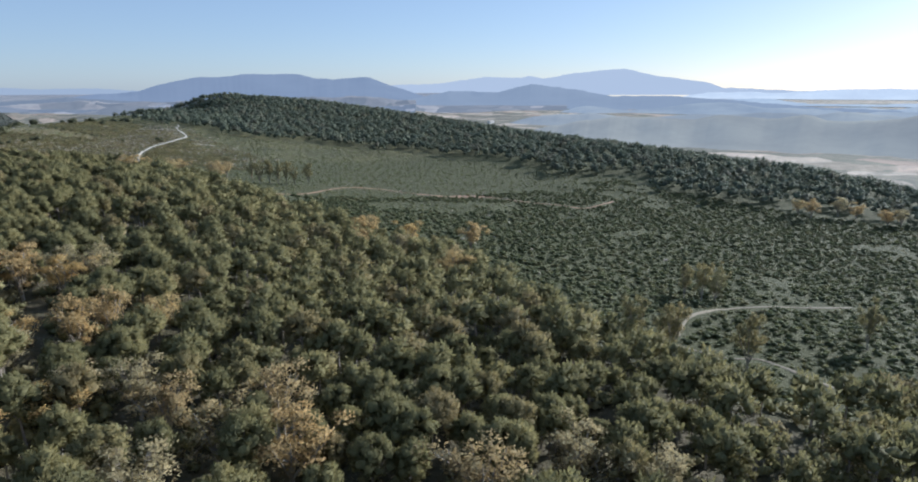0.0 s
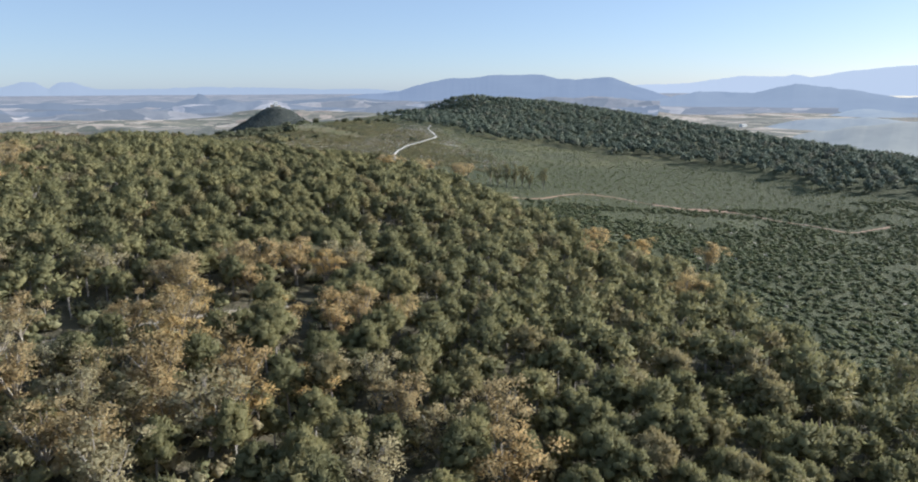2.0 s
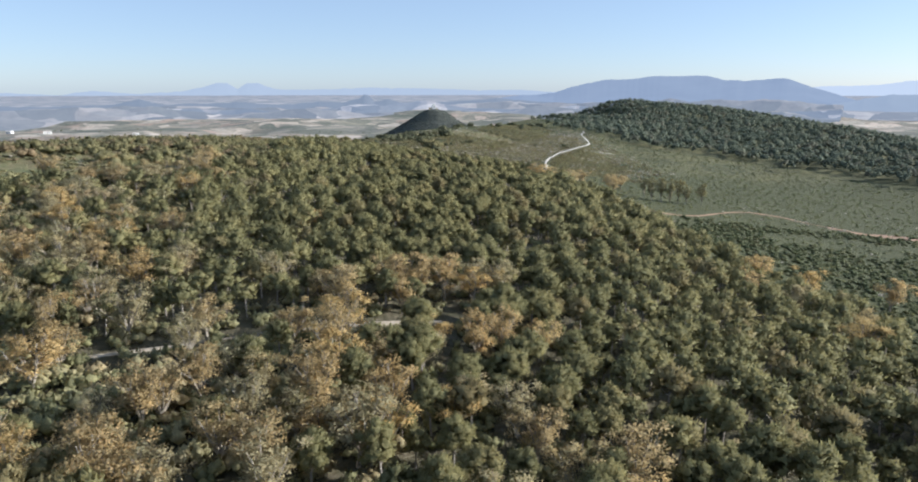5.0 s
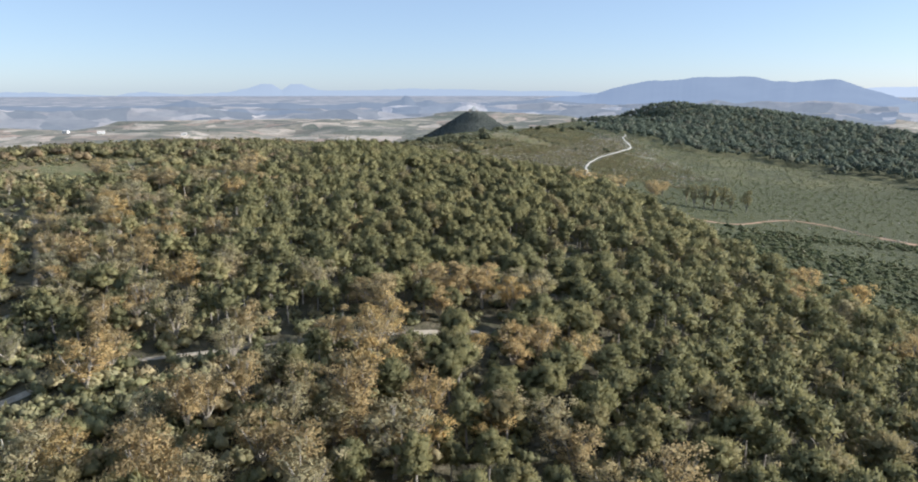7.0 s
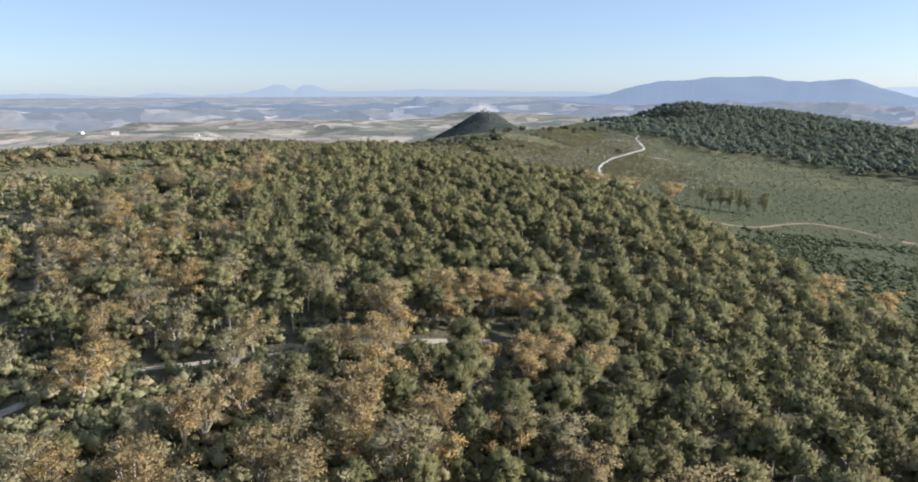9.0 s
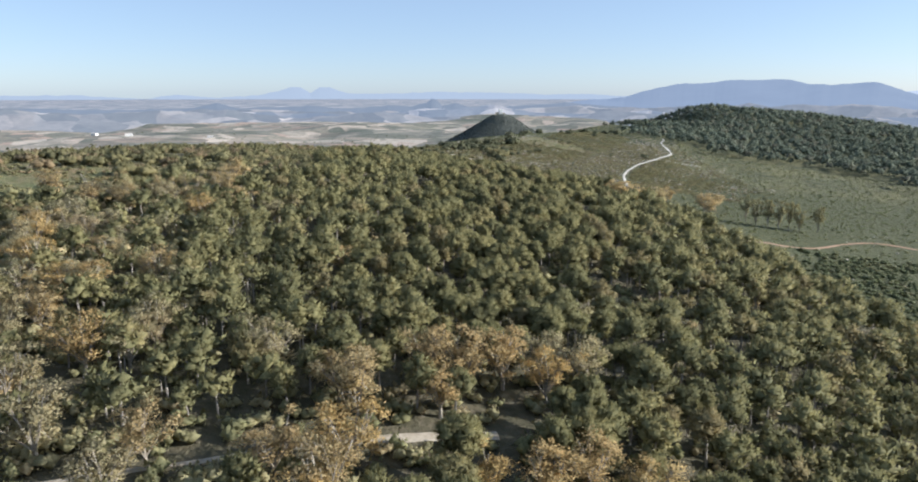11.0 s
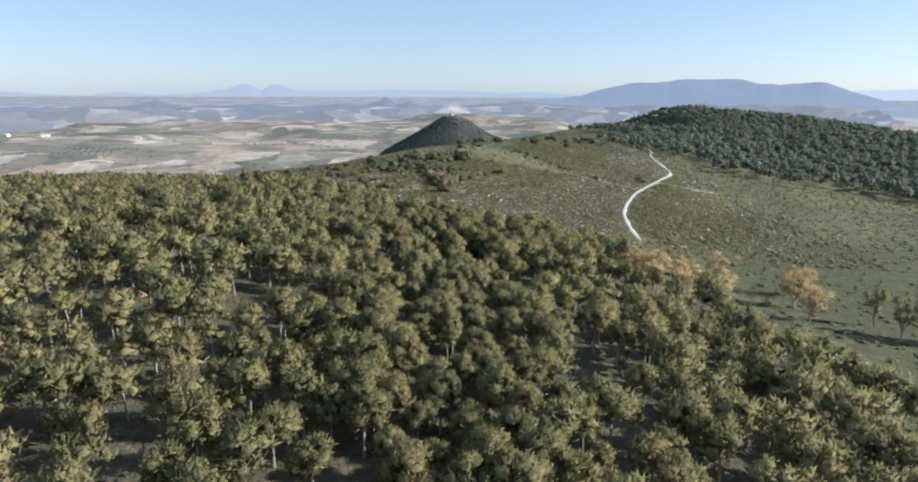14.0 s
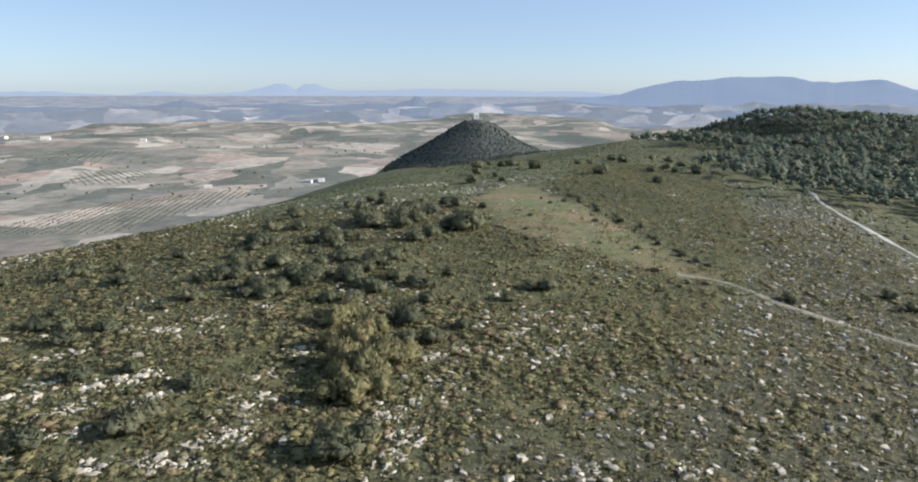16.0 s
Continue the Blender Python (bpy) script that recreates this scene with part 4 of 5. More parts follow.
def plant_bushes():
    """Evergreen oak bushes on the ridge, one by one."""
    rngs = np.random.default_rng(41)
    protos = []
    for i in range(5):
        v, f, n = bush(700 + i, 8, 1, 76, 0.056)
        protos.append(tagged(link_mesh("oak_bush", v, f, oak_leaf, smooth=True, normals=n), "dark round evergreen oak bush on the ridge", "bush", "bushes on the ridge"))
    spots = [(0.9, 136.5, 2.6), (-2.0, 107.4, 1.5), (-1.4, 108.4, 1.1), (-8.3, 107.9, 1.2), (-8.0, 108.6, 1.1), (-11.5, 110.8, 0.9), (-10.0, 111.5, 0.7), (-7.5, 110.8, 0.9), (-1.0, 115.4, 1.1), (0.0, 115.9, 1.0), (-0.5, 120.6, 1.0), (-4.0, 119.6, 1.0),
             (-3.5, 121.3, 0.9), (3.4, 121.6, 0.8), (4.6, 123.5, 0.8), (1.2, 117.6, 0.7), (-20.0, 122.8, 1.0), (-16.3, 122.0, 0.9), (-19.6, 124.1, 1.2), (-11.3, 119.2, 1.0), (-6.8, 121.9, 1.2), (-4.0, 126.4, 1.3), (-5.7, 126.3, 1.2), (-3.2, 127.7, 1.2),
             (-7.7, 120.9, 0.9), (-9.0, 119.8, 0.8), (-5.1, 119.5, 0.9), (18.6, 124.8, 0.9), (24.7, 126.3, 0.9), (25.0, 124.6, 1.0), (-10.4, 106.6, 1.2)]
    for k in range(52):
        spots.append((rngs.normal(-6.5, 4.5), rngs.normal(137, 8), rngs.uniform(0.8, 1.7)))
    for k in range(34):
        spots.append((rngs.normal(-7, 3.5), rngs.normal(124.5, 3), rngs.uniform(0.6, 1.3)))
    for k in range(22):
        u = k / 21
        spots.append((9.5 + 6 * u + rngs.normal(0, 0.3), 154 - 25 * u + rngs.normal(0, 0.5), rngs.uniform(0.35, 0.7)))
    for k in range(14):
        spots.append((rngs.uniform(3, 14), rngs.uniform(131, 150), rngs.uniform(0.25, 0.5)))
    for k in range(16):
        spots.append((rngs.uniform(-24, -12), rngs.uniform(112, 128), rngs.uniform(0.5, 1.0)))
    for k in range(24):
        spots.append((rngs.uniform(0, 30), rngs.uniform(160, 200), rngs.uniform(0.9, 2.0)))
    spots = [p for p in spots if not inside(p[0], p[1], MEADOW) or p[2] > 2 or p[2] < 0.7]
    a = np.array(spots)
    set_out(protos, a[:, 0], a[:, 1], a[:, 2] * 1.15, rngs, 0.95)
    b = np.array([(-4.1, 116.8, 0.9), (-3.6, 117.9, 0.8), (-2.3, 116.1, 0.9), (-2.6, 114.7, 1.0), (-1.6, 113.6, 1.1), (-2.9, 113.1, 1.0), (-2.0, 112.3, 1.1), (-2.8, 111.7, 0.8), (-3.0, 110.5, 0.7), (-0.9, 113.9, 0.8), (-2.2, 110.6, 0.9), (-1.5, 111.2, 0.8), (-3.7, 114.5, 0.8)])
    pines = []
    for i in range(4):
        v, f, n = bush(720 + i, 9, 1, 110, 0.05)
        pines.append(tagged(link_mesh("pine_bush", v, f, shrub_leaf, smooth=True, normals=n), "low bushy pine in a row on the ridge", "pine bush", "row of pines on the ridge"))
    set_out(pines, b[:, 0], b[:, 1], b[:, 2] * 2.0, rngs, 0.7)
    young = []
    for i in range(4):
        v, f, n = bush(730 + i, 8, 1, 90, 0.05)
        young.append(tagged(link_mesh("pine_bush", v, f, pine_leaf, smooth=True, normals=n), "young bushy pine at the edge of the forest", "pine bush", "young pines at the forest edge"))
    fx, fy = rngs.uniform(-26, 9, 120), rngs.uniform(90, 107, 120)
    edge = np.interp(fx, [-26, -15, -8, 0, 9], [106, 100, 96.5, 94.5, 91])
    sel = (fy > edge - 0.5) & (fy < edge + 4 * (fx < -8) + 2.5)
    set_out(young, fx[sel], fy[sel], rngs.uniform(1.4, 2.6, sel.sum()), rngs, 0.8)


def stone_shape(seed):
    """A broken slab: uneven outline, tilted top, split edge."""
    r = np.random.default_rng(seed)
    n = int(r.integers(5, 8))
    a = np.arange(n) * 2 * np.pi / n + r.uniform(-0.3, 0.3, n)
    rad = r.uniform(0.28, 0.62, n)
    tilt = r.normal(0, 0.12, 2)
    x, y = np.cos(a) * rad, np.sin(a) * rad * 0.7
    top = np.stack([x * 0.82, y * 0.82, r.uniform(0.08, 0.2) + x * tilt[0] + y * tilt[1] + r.normal(0, 0.03, n)], 1)
    low = np.stack([x, y, np.full(n, -0.12)], 1)
    mid = top.mean(0, keepdims=True) + (0, 0, 0.03)
    k = np.arange(n)
    j = (k + 1) % n
    f = np.concatenate([np.stack([k, j, j + n], 1), np.stack([k, j + n, k + n], 1), np.stack([k + n, j + n, np.full(n, 2 * n)], 1)])
    v = np.concatenate([low, top, mid])
    return v, f, unit(v)


def lay_stones():
    rngs = np.random.default_rng(51)
    protos = [tagged(link_mesh("limestone_rock", *stone_shape(801 + 2 * i)[:2], limestone), "weathered white limestone rock among the scrub", "rock", "outcrops on the ridge") for i in range(6)]
    spots, bits = [], []
    for bx, by, run in OUTCROPS_WEST + OUTCROPS_EAST:
        for k in range(6):
            d = rngs.normal(0, run * 0.7)
            spots.append((bx + d * 0.7 + rngs.normal(0, 0.2), by + d * 0.5 + rngs.normal(0, 0.2), rngs.uniform(0.16, 0.42)))
        for k in range(26):
            d = rngs.normal(0, run)
            bits.append((bx + d * 0.6 + rngs.normal(0, 0.25), by + d * 0.4 + rngs.normal(0, 0.25), rngs.uniform(0.1, 0.26)))
    a = np.array(spots)
    z = ground_z(a[:, 0], a[:, 1])
    for i, (x, y, k) in enumerate(spots):
        m = pose(x, y, float(z[i]), rngs.normal(0, 10), rngs.normal(0, 10), 35 + rngs.normal(0, 25)) @ Matrix.Diagonal((k * 1.2, k * 0.8, k * 1.1, 1))
        ob = protos[i] if i < len(protos) else copy_thing(protos[i % len(protos)], Matrix())
        ob.matrix_basis = m
    c = np.array(bits)
    planted("broken_stones", [stone_shape(850 + 2 * i) for i in range(6)], c[:, 0], c[:, 1], c[:, 2], rngs, limestone, "small broken limestone pieces round the outcrops", "stones")
    x, y = scatter(rngs, -40, 91, 38, 165, 0.5)
    patch = rough(x, y, 3.2, 61) * 0.6 + rough(x, y, 1.2, 62) * 0.4
    keep = ~inside(x, y, PINES) & ~inside(x, y, HEATH) & (patch > 0.56 - 0.26 * inside(x, y, STONY) * (x > 0) + 0.08 * (x < -14)) & (rngs.random(len(x)) < 0.8) & (off_line(x, y, ROAD) > 0.5)
    keep &= ~inside(x, y, MEADOW) | (rngs.random(len(x)) < 0.12)
    planted("loose_stones", [stone_shape(820 + 2 * i) for i in range(6)], x[keep], y[keep], 0.18 + 0.42 * rngs.random(keep.sum()) ** 2, rngs, limestone, "white limestone stones strewn over the ridge", "stones", wide=0.7)
    x, y = scatter(rngs, -50, 25, 70, 75, 2.2)
    keep = ~inside(x, y, WOOD) & (rngs.random(len(x)) < np.where(inside(x, y, PINES), 0.12, 0.3)) & (rough(x, y, 7, 63) > 0.45)
    planted("loose_stones", [stone_shape(830 + 2 * i) for i in range(4)], x[keep], y[keep], 0.2 + 0.35 * rngs.random(keep.sum()), rngs, limestone, "scattered pale stones on the valley slopes", "stones")
    x, y = scatter(rngs, 40, 57, 62, 70, 0.7)
    keep = (off_line(x, y, RED_TRACK) < 1.2) & (rngs.random(len(x)) < 0.5)
    planted("track_stones", [stone_shape(840 + 2 * i) for i in range(4)], x[keep], y[keep], 0.15 + 0.3 * rngs.random(keep.sum()), rngs, pale_earth, "pale stones beside the dirt track", "stones")


# ---- buildings ----
def box(bm, x0, y0, z0, x1, y1, z1):
    m = Matrix.Translation(((x0 + x1) / 2, (y0 + y1) / 2, (z0 + z1) / 2)) @ Matrix.Diagonal((x1 - x0, y1 - y0, z1 - z0, 1))
    bmesh.ops.create_cube(bm, size=1.0, matrix=m)


def farmhouse(x, y, turn, w, d, h, label):
    root = tagged(new("farmhouse"), label, "house", "farmhouses on the plain")
    root.matrix_basis = pose(x, y, float(ground_z(x, y)) - 0.15, 0, 0, turn)
    bm = bmesh.new()
    box(bm, -w / 2, -d / 2, 0, w / 2, d / 2, h)
    gable = [bm.verts.new(p) for p in ((-w / 2, -d / 2, h), (-w / 2, d / 2, h), (-w / 2, 0, h + d * 0.22), (w / 2, -d / 2, h), (w / 2, d / 2, h), (w / 2, 0, h + d * 0.22))]
    bm.faces.new(gable[:3])
    bm.faces.new(gable[3:])
    part("wall", bm, plaster, root)
    bm = bmesh.new()
    e = 0.08 * d
    for s in (-1, 1):
        a = [(-w / 2 - e, s * (d / 2 + e), h - 0.22 * 2 * e), (w / 2 + e, s * (d / 2 + e), h - 0.22 * 2 * e), (w / 2 + e, 0, h + d * 0.22), (-w / 2 - e, 0, h + d * 0.22)]
        lo = [bm.verts.new((p[0], p[1], p[2] + 0.01)) for p in a]
        hi = [bm.verts.new((p[0], p[1], p[2] + 0.09)) for p in a]
        bm.faces.new(lo)
        bm.faces.new(hi)
        for k in range(4):
            bm.faces.new((lo[k], lo[(k + 1) % 4], hi[(k + 1) % 4], hi[k]))
    part("roof", bm, roof_pale, root)
    for k in (-0.3, 0.3):
        bm = bmesh.new()
        box(bm, k * w - 0.12, -d / 2 - 0.02, h * 0.35, k * w + 0.12, -d / 2 + 0.02, h * 0.7)
        part("window", bm, dark_pane, root)
    bm = bmesh.new()
    box(bm, -0.15, -d / 2 - 0.02, 0.1, 0.15, -d / 2 + 0.02, h * 0.7)
    part("door", bm, dark_pane, root)


def build_castle():
    """The small ruin on top of the cone."""
    x, y = CONE
    z = float(ground_z(x, y)) - 0.4
    root = tagged(new("castle_ruin"), "small pale stone tower ruin on the hilltop", "ruin")
    root.matrix_basis = pose(x, y, z, 0, 0, 15) @ Matrix.Scale(0.95, 4)
    bm = bmesh.new()
    box(bm, -0.75, -0.7, 0, 0.75, 0.7, 2.0)
    for a, b in ((-0.75, -0.7), (0.45, -0.7), (-0.75, 0.4), (0.45, 0.4), (-0.15, -0.7), (-0.15, 0.4)):
        box(bm, a, b, 2.0, a + 0.3, b + 0.3, 2.28)
    part("tower", bm, plaster, root)
    bm = bmesh.new()
    box(bm, -0.12, -0.74, 0.9, 0.12, -0.68, 1.4)
    part("opening", bm, dark_pane, root)
    bm = bmesh.new()
    box(bm, -2.4, -0.5, -0.6, -0.75, -0.2, 1.0)
    part("broken_wall", bm, limestone, root)
    bm = bmesh.new()
    box(bm, 0.75, -0.3, -0.8, 2.0, 0.0, 0.7)
    part("broken_wall", bm, limestone, root)


def build_farms():
    for x, y, turn, w, d, h in ((-121, 375, 20, 3.4, 1.8, 1.1), (-79, 388, -10, 3.6, 2.0, 1.2), (-74, 392, 30, 3.0, 1.8, 1.3), (-76.5, 394, -30, 2.4, 1.6, 1.0), (-258, 582, 15, 4.5, 2.6, 1.6), (-302, 702, -20, 4.5, 2.6, 1.6),
                                 (-338, 1036, 10, 6, 3.5, 2.2), (-140, 1011, 35, 6, 3.5, 2.4), (-327, 571, 25, 6, 3, 2), (-354, 564, -15, 5, 3, 2), (484, 581, 20, 9, 4, 2.6), (-470, 900, 10, 6, 3.5, 2.2), (140, 1334, 10, 8, 4, 2.6)):
        farmhouse(x, y, turn, w, d, h, "white farmhouse with a pale tiled roof")


def plant_groves():
    """Olive groves in straight rows on the plain."""
    rngs = np.random.default_rng(61)
    shapes = [bush(650 + i, 2, 1, 0) for i in range(4)]
    for outline, turn, step in (([(-150, 268), (-104, 272), (-88, 345), (-104, 366), (-142, 332)], 12, 2.6), ([(-188, 372), (-160, 380), (-172, 430), (-205, 420)], 40, 3.0), ([(-150, 352), (-122, 388), (-98, 400), (-132, 440)], -20, 3.2), ([(-260, 430), (-215, 450), (-230, 520), (-280, 500)], 25, 4.0)):
        ax, ay = np.meshgrid(np.arange(-70, 70, step), np.arange(-70, 70, step * 0.62))
        c, q = math.cos(radians(turn)), math.sin(radians(turn))
        mx, my = sum(p[0] for p in outline) / len(outline), sum(p[1] for p in outline) / len(outline)
        x, y = (ax * c - ay * q + mx).ravel(), (ax * q + ay * c + my).ravel()
        x, y = x + rngs.normal(0, 0.12, x.shape), y + rngs.normal(0, 0.12, y.shape)
        keep = inside(x, y, outline)
        planted("olive_grove", shapes, x[keep], y[keep], 0.6 + 0.3 * rngs.random(keep.sum()), rngs, olive_leaf, "grey-green olive trees in straight rows", "olive grove", smooth=True)
    x, y = scatter(rngs, -420, 300, 60, 700, 9)
    keep = (ground_z(x, y) < PLAIN + 6) & (rough(x, y, 40, 64) > 0.55) & (rngs.random(len(x)) < 0.35)
    planted("plain_trees", [bush(660 + i, 3, 1, 0) for i in range(4)], x[keep], y[keep], 0.8 + 1.2 * rngs.random(keep.sum()), rngs, olive_leaf, "scattered dark trees along the field edges", "trees", smooth=True)
    x, y = scatter(rngs, -30, 252, 30, 312, 0.68)
    keep = (np.hypot(x - CONE[0], y - CONE[1]) < 27) & (np.hypot(x - CONE[0], y - CONE[1]) > 2.8) & (rngs.random(len(x)) < np.where(x < 2, 0.95, 0.75))
    planted("hill_scrub", [bush(670 + i, 1, 1, 5, 0.1) for i in range(6)], x[keep], y[keep], 0.6 + 0.6 * rngs.random(keep.sum()), rngs, hill_leaf, "dark haze-tinted scrub covering the castle hill", "scrub", sink=0.1, smooth=True)


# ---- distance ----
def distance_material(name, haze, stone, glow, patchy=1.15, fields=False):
    """Far land with the haze built in: emission stands in for the light of the air."""
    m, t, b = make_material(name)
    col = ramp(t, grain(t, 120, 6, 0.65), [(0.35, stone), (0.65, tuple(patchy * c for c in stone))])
    if fields:
        g = t.nodes.new("ShaderNodeNewGeometry")
        n = node(t, "ShaderNodeTexNoise", Scale=0.006, Detail=3.0)
        t.links.new(g.outputs["Position"], n.inputs["Vector"])
        w = t.nodes.new("ShaderNodeVectorMath")
        w.operation = "MULTIPLY_ADD"
        t.links.new(n.outputs[1], w.inputs[0])
        w.inputs[1].default_value = (160, 160, 0)
        t.links.new(g.outputs["Position"], w.inputs[2])
        v = node(t, "ShaderNodeTexVoronoi", Scale=0.03)
        t.links.new(w.outputs[0], v.inputs["Vector"])
        c = t.nodes.new("ShaderNodeSeparateColor")
        t.links.new(v.outputs["Color"], c.inputs[0])
        plots = ramp(t, c.outputs[0], [(0.0, (0.02, 0.022, 0.02)), (0.3, (0.05, 0.05, 0.04)), (0.5, (0.16, 0.13, 0.10)), (0.6, (0.03, 0.033, 0.028)), (0.78, (0.26, 0.22, 0.18)), (0.9, (0.05, 0.052, 0.045)), (1.0, (0.20, 0.165, 0.13))])
        plots = mix(t, 1.0, plots, ramp(t, grain(t, 25, 5, 0.7), [(0.35, (0.6, 0.6, 0.6)), (0.65, (1.3, 1.3, 1.3))]), "MULTIPLY")
        col = mix(t, ramp(t, grain(t, 330, 3), [(0.54, (1, 1, 1)), (0.74, (0, 0, 0))]), col, plots)
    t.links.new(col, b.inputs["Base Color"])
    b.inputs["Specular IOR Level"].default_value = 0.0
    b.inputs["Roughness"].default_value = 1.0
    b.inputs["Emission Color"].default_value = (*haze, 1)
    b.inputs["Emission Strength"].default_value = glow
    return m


def mountain(profile, far, depth, material, label, seed, foot=PLAIN - 6):
    """A range along the horizon: crest by bearing and height angle, with slopes before and behind."""
    az = np.arange(profile[0][0], profile[-1][0] + 0.05, 0.12)
    el = np.interp(az, [p[0] for p in profile], [p[1] for p in profile])
    crest = 20.6 + far * np.tan(np.radians(el)) + far * 0.0012 * (rough(az, 0, 0.7, seed) - 0.5) + far * 0.0006 * (rough(az, 0, 0.25, seed + 1) - 0.5)
    crest = np.maximum(crest, foot)
    steps = [(-1.0, 0.0), (-0.75, 0.16), (-0.5, 0.38), (-0.25, 0.68), (-0.08, 0.92), (0.0, 1.0), (0.3, 0.7), (0.8, 0.0)]
    verts = []
    for k, (off, up) in enumerate(steps):
        wav = (rough(az, k * 3.0, 2.6, seed + 2) - 0.5) * 0.2 * (0 < up < 1)
        r = far + (off + wav) * depth
        z = foot + (crest - foot) * up
        verts.append(np.stack([-2 + r * np.sin(np.radians(az)), 20 + r * np.cos(np.radians(az)), z], 1))
    n = len(az)
    k = (np.arange(len(steps) - 1)[:, None] * n + np.arange(n - 1)[None]).ravel()
    ob = link_mesh("backdrop", np.concatenate(verts), np.stack([k, k + 1, k + n + 1, k + n], 1), material, smooth=True)
    tagged(ob, label, "mountains", kind="structure")


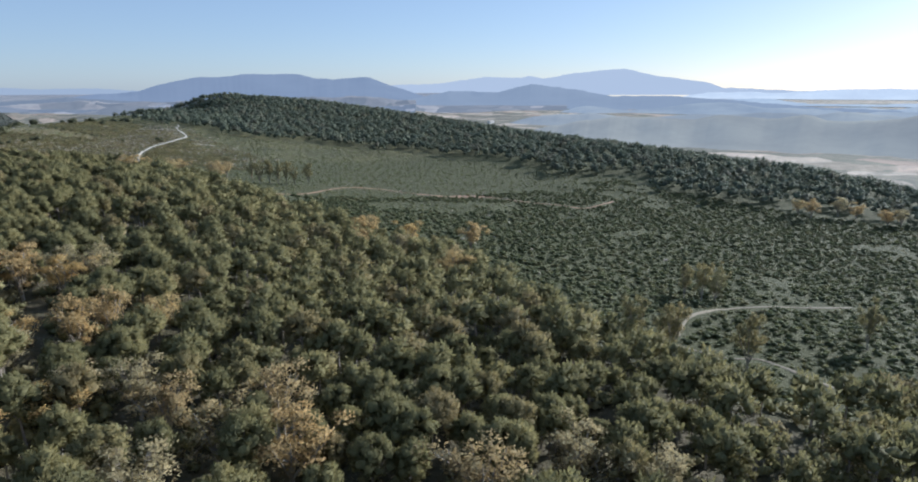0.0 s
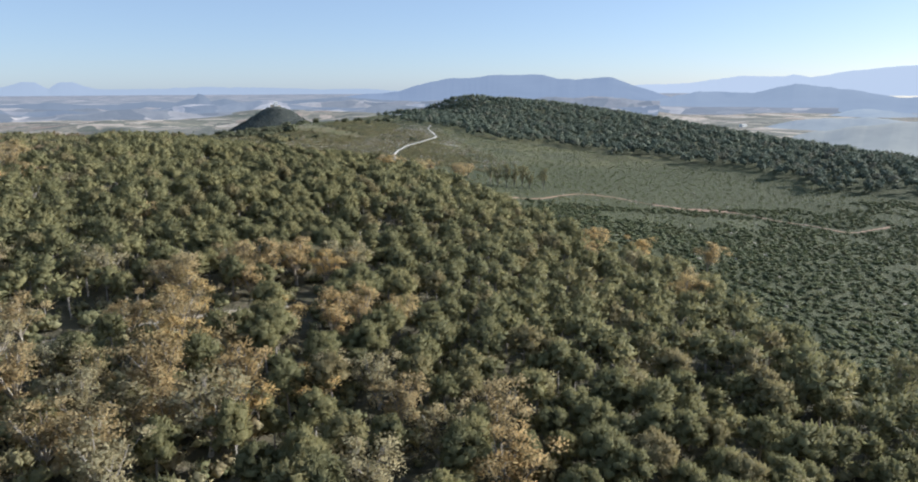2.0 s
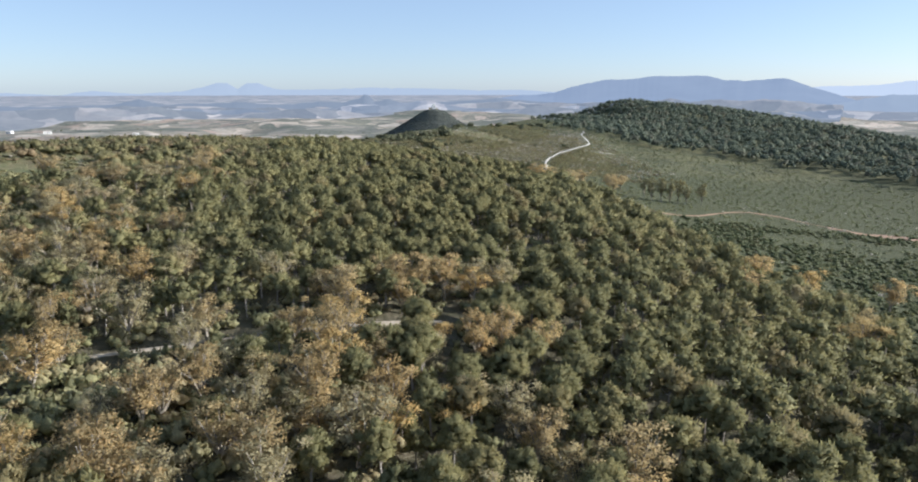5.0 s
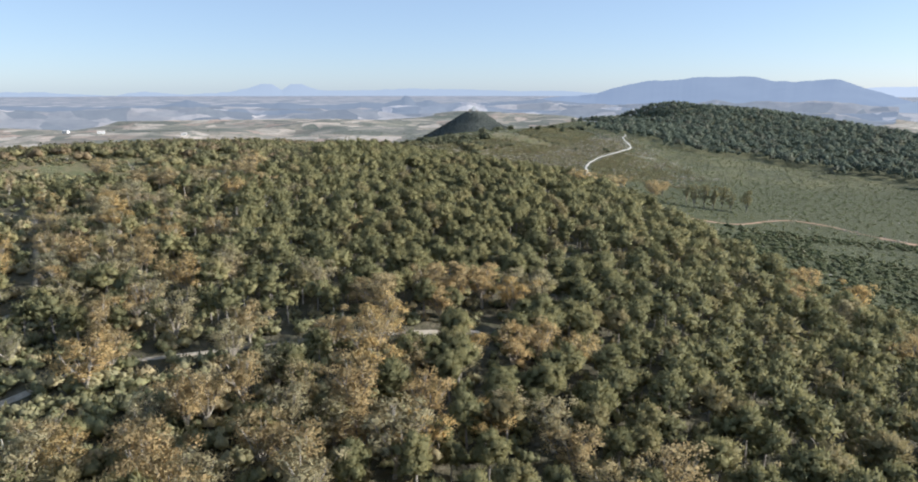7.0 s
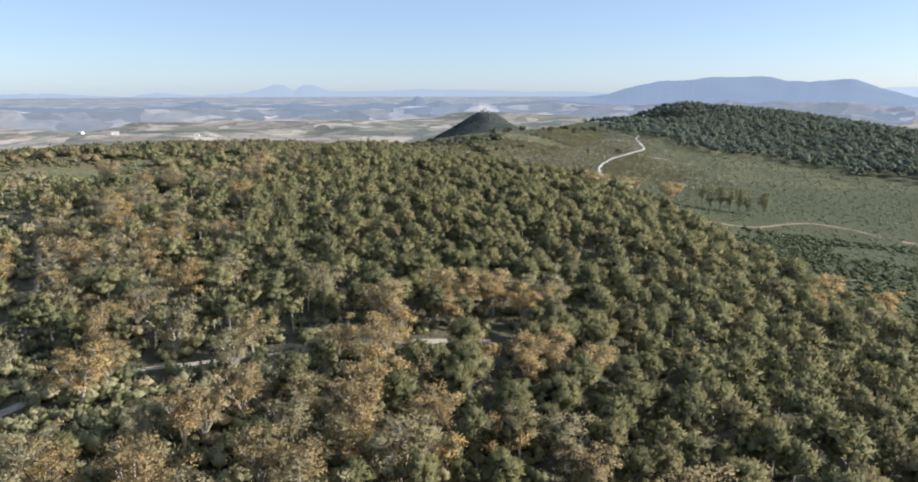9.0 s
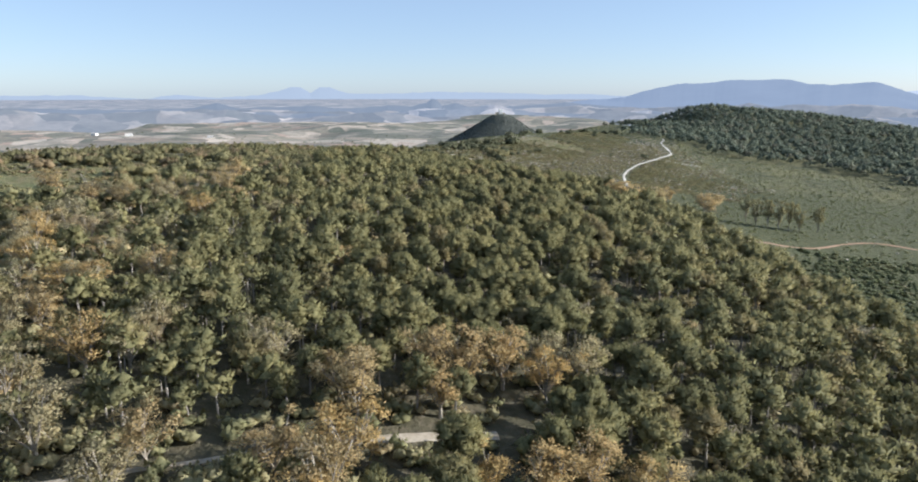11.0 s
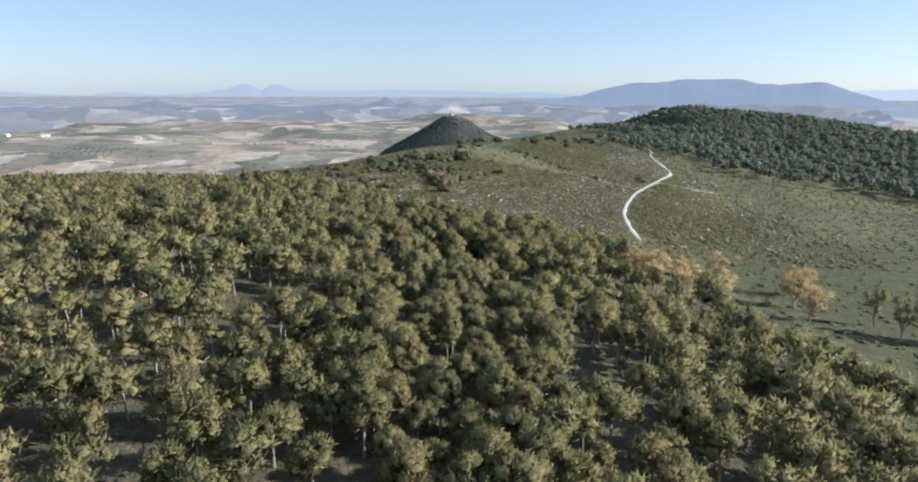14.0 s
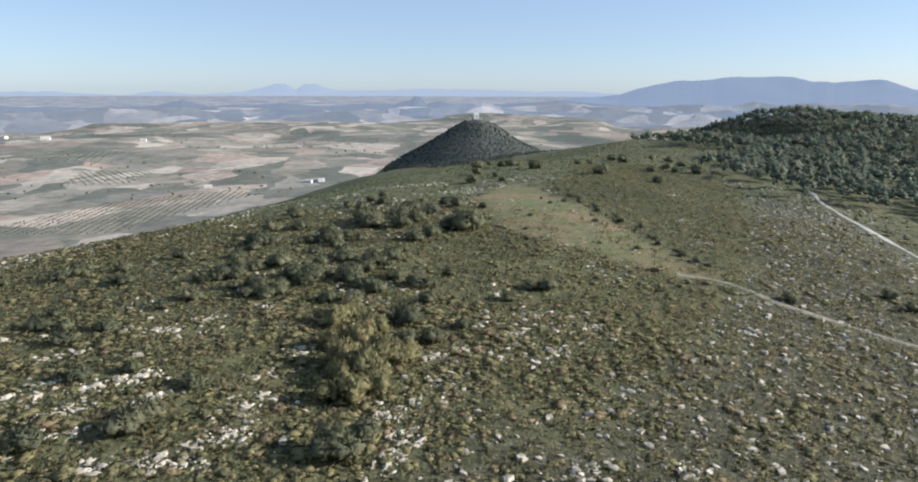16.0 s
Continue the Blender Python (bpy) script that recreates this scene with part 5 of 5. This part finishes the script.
def build_distance():
    # Hills glow in haze colours, bluer or paler to stand for the air.
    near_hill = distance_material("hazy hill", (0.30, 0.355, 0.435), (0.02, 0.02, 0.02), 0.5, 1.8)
    mid_hill = distance_material("haze-blue hill", (0.30, 0.365, 0.48), (0.022, 0.024, 0.024), 0.58, 1.8)
    far_hill = distance_material("pale haze-blue hill", (0.455, 0.525, 0.62), (0.015, 0.016, 0.018), 0.61)
    east_hill = distance_material("sunward haze-blue hill", (0.37, 0.44, 0.545), (0.025, 0.026, 0.025), 0.54, 1.8)
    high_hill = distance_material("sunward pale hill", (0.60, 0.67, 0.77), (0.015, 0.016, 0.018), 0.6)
    # The plain beyond the near farmland: a glowing sheet with haze in its emission.
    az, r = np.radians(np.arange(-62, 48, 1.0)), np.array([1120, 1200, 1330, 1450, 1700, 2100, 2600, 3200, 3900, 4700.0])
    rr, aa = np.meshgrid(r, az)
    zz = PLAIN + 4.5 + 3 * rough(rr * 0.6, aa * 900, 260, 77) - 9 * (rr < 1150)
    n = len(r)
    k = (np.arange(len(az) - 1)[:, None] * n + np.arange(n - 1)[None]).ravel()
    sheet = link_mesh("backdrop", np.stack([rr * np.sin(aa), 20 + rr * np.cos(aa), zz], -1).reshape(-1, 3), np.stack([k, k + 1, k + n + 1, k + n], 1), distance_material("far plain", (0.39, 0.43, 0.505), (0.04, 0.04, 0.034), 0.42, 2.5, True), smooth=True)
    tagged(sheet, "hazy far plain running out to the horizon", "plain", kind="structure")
    # Rolling farmland towards the sun: each ridge behind glows paler, painting in the haze.
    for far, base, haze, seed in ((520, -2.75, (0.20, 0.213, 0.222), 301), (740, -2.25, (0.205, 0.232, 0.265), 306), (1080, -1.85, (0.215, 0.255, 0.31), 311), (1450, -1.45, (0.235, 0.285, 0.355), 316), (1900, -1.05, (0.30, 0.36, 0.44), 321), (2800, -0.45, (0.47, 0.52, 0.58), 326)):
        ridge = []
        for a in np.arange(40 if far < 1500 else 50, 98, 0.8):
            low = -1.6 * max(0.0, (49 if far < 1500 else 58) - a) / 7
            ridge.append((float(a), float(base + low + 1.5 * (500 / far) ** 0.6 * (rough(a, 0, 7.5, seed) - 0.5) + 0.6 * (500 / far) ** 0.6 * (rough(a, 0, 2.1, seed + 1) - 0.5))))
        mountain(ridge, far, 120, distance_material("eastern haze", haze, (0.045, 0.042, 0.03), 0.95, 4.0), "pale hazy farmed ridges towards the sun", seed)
    # Hills on the plain glow faintly; their haze sits in the emission colour.
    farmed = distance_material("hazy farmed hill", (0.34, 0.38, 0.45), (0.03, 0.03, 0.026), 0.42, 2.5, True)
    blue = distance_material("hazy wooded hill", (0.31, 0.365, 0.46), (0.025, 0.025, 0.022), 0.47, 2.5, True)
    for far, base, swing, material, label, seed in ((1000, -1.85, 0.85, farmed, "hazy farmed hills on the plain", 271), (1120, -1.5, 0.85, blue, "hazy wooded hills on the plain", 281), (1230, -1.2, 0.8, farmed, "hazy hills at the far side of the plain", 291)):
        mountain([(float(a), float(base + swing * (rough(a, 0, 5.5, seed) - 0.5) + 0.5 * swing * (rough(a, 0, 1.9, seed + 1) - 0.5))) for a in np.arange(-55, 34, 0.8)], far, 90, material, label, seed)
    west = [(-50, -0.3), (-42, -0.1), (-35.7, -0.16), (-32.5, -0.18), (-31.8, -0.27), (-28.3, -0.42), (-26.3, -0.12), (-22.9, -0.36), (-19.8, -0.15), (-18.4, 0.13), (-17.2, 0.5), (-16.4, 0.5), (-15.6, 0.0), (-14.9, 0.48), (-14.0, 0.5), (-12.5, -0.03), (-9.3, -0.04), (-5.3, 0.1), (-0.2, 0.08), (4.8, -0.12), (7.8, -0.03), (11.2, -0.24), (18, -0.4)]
    mountain(west, 4300, 300, far_hill, "pale haze-blue far range with twin peaks", 201)
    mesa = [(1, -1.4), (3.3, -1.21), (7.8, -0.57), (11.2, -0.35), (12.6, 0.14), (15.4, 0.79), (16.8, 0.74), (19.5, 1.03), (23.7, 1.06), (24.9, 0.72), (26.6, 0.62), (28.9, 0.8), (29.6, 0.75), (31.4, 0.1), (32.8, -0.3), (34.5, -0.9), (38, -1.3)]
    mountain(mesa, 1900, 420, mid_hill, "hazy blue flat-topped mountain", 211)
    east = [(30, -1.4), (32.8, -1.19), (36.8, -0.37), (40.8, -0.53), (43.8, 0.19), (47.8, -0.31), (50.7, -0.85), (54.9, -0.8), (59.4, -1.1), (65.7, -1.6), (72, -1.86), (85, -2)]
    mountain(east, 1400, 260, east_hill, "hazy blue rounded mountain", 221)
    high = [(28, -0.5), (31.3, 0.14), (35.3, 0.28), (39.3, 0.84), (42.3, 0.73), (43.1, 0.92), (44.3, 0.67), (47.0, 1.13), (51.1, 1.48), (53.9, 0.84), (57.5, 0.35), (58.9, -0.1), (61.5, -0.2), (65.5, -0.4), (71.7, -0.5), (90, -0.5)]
    mountain(high, 4300, 300, high_hill, "pale haze-blue high mountain range", 231)
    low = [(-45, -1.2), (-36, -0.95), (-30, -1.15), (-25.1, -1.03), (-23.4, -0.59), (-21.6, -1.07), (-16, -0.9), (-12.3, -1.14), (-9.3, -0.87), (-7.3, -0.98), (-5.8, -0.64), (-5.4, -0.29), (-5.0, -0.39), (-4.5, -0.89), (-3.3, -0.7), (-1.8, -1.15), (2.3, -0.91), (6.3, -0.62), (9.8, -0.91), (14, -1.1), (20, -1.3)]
    mountain([(a, e - 0.15) for a, e in low], 1350, 260, near_hill, "haze-tinted grey-blue low hills beyond the plain", 241)


build = (build_distance, build_farms, build_castle, plant_pines, plant_wood, plant_autumn, plant_bare, plant_undergrowth, plant_poplars, plant_scrub, plant_valley, plant_bushes, plant_groves, lay_stones)
for step in build:
    step()
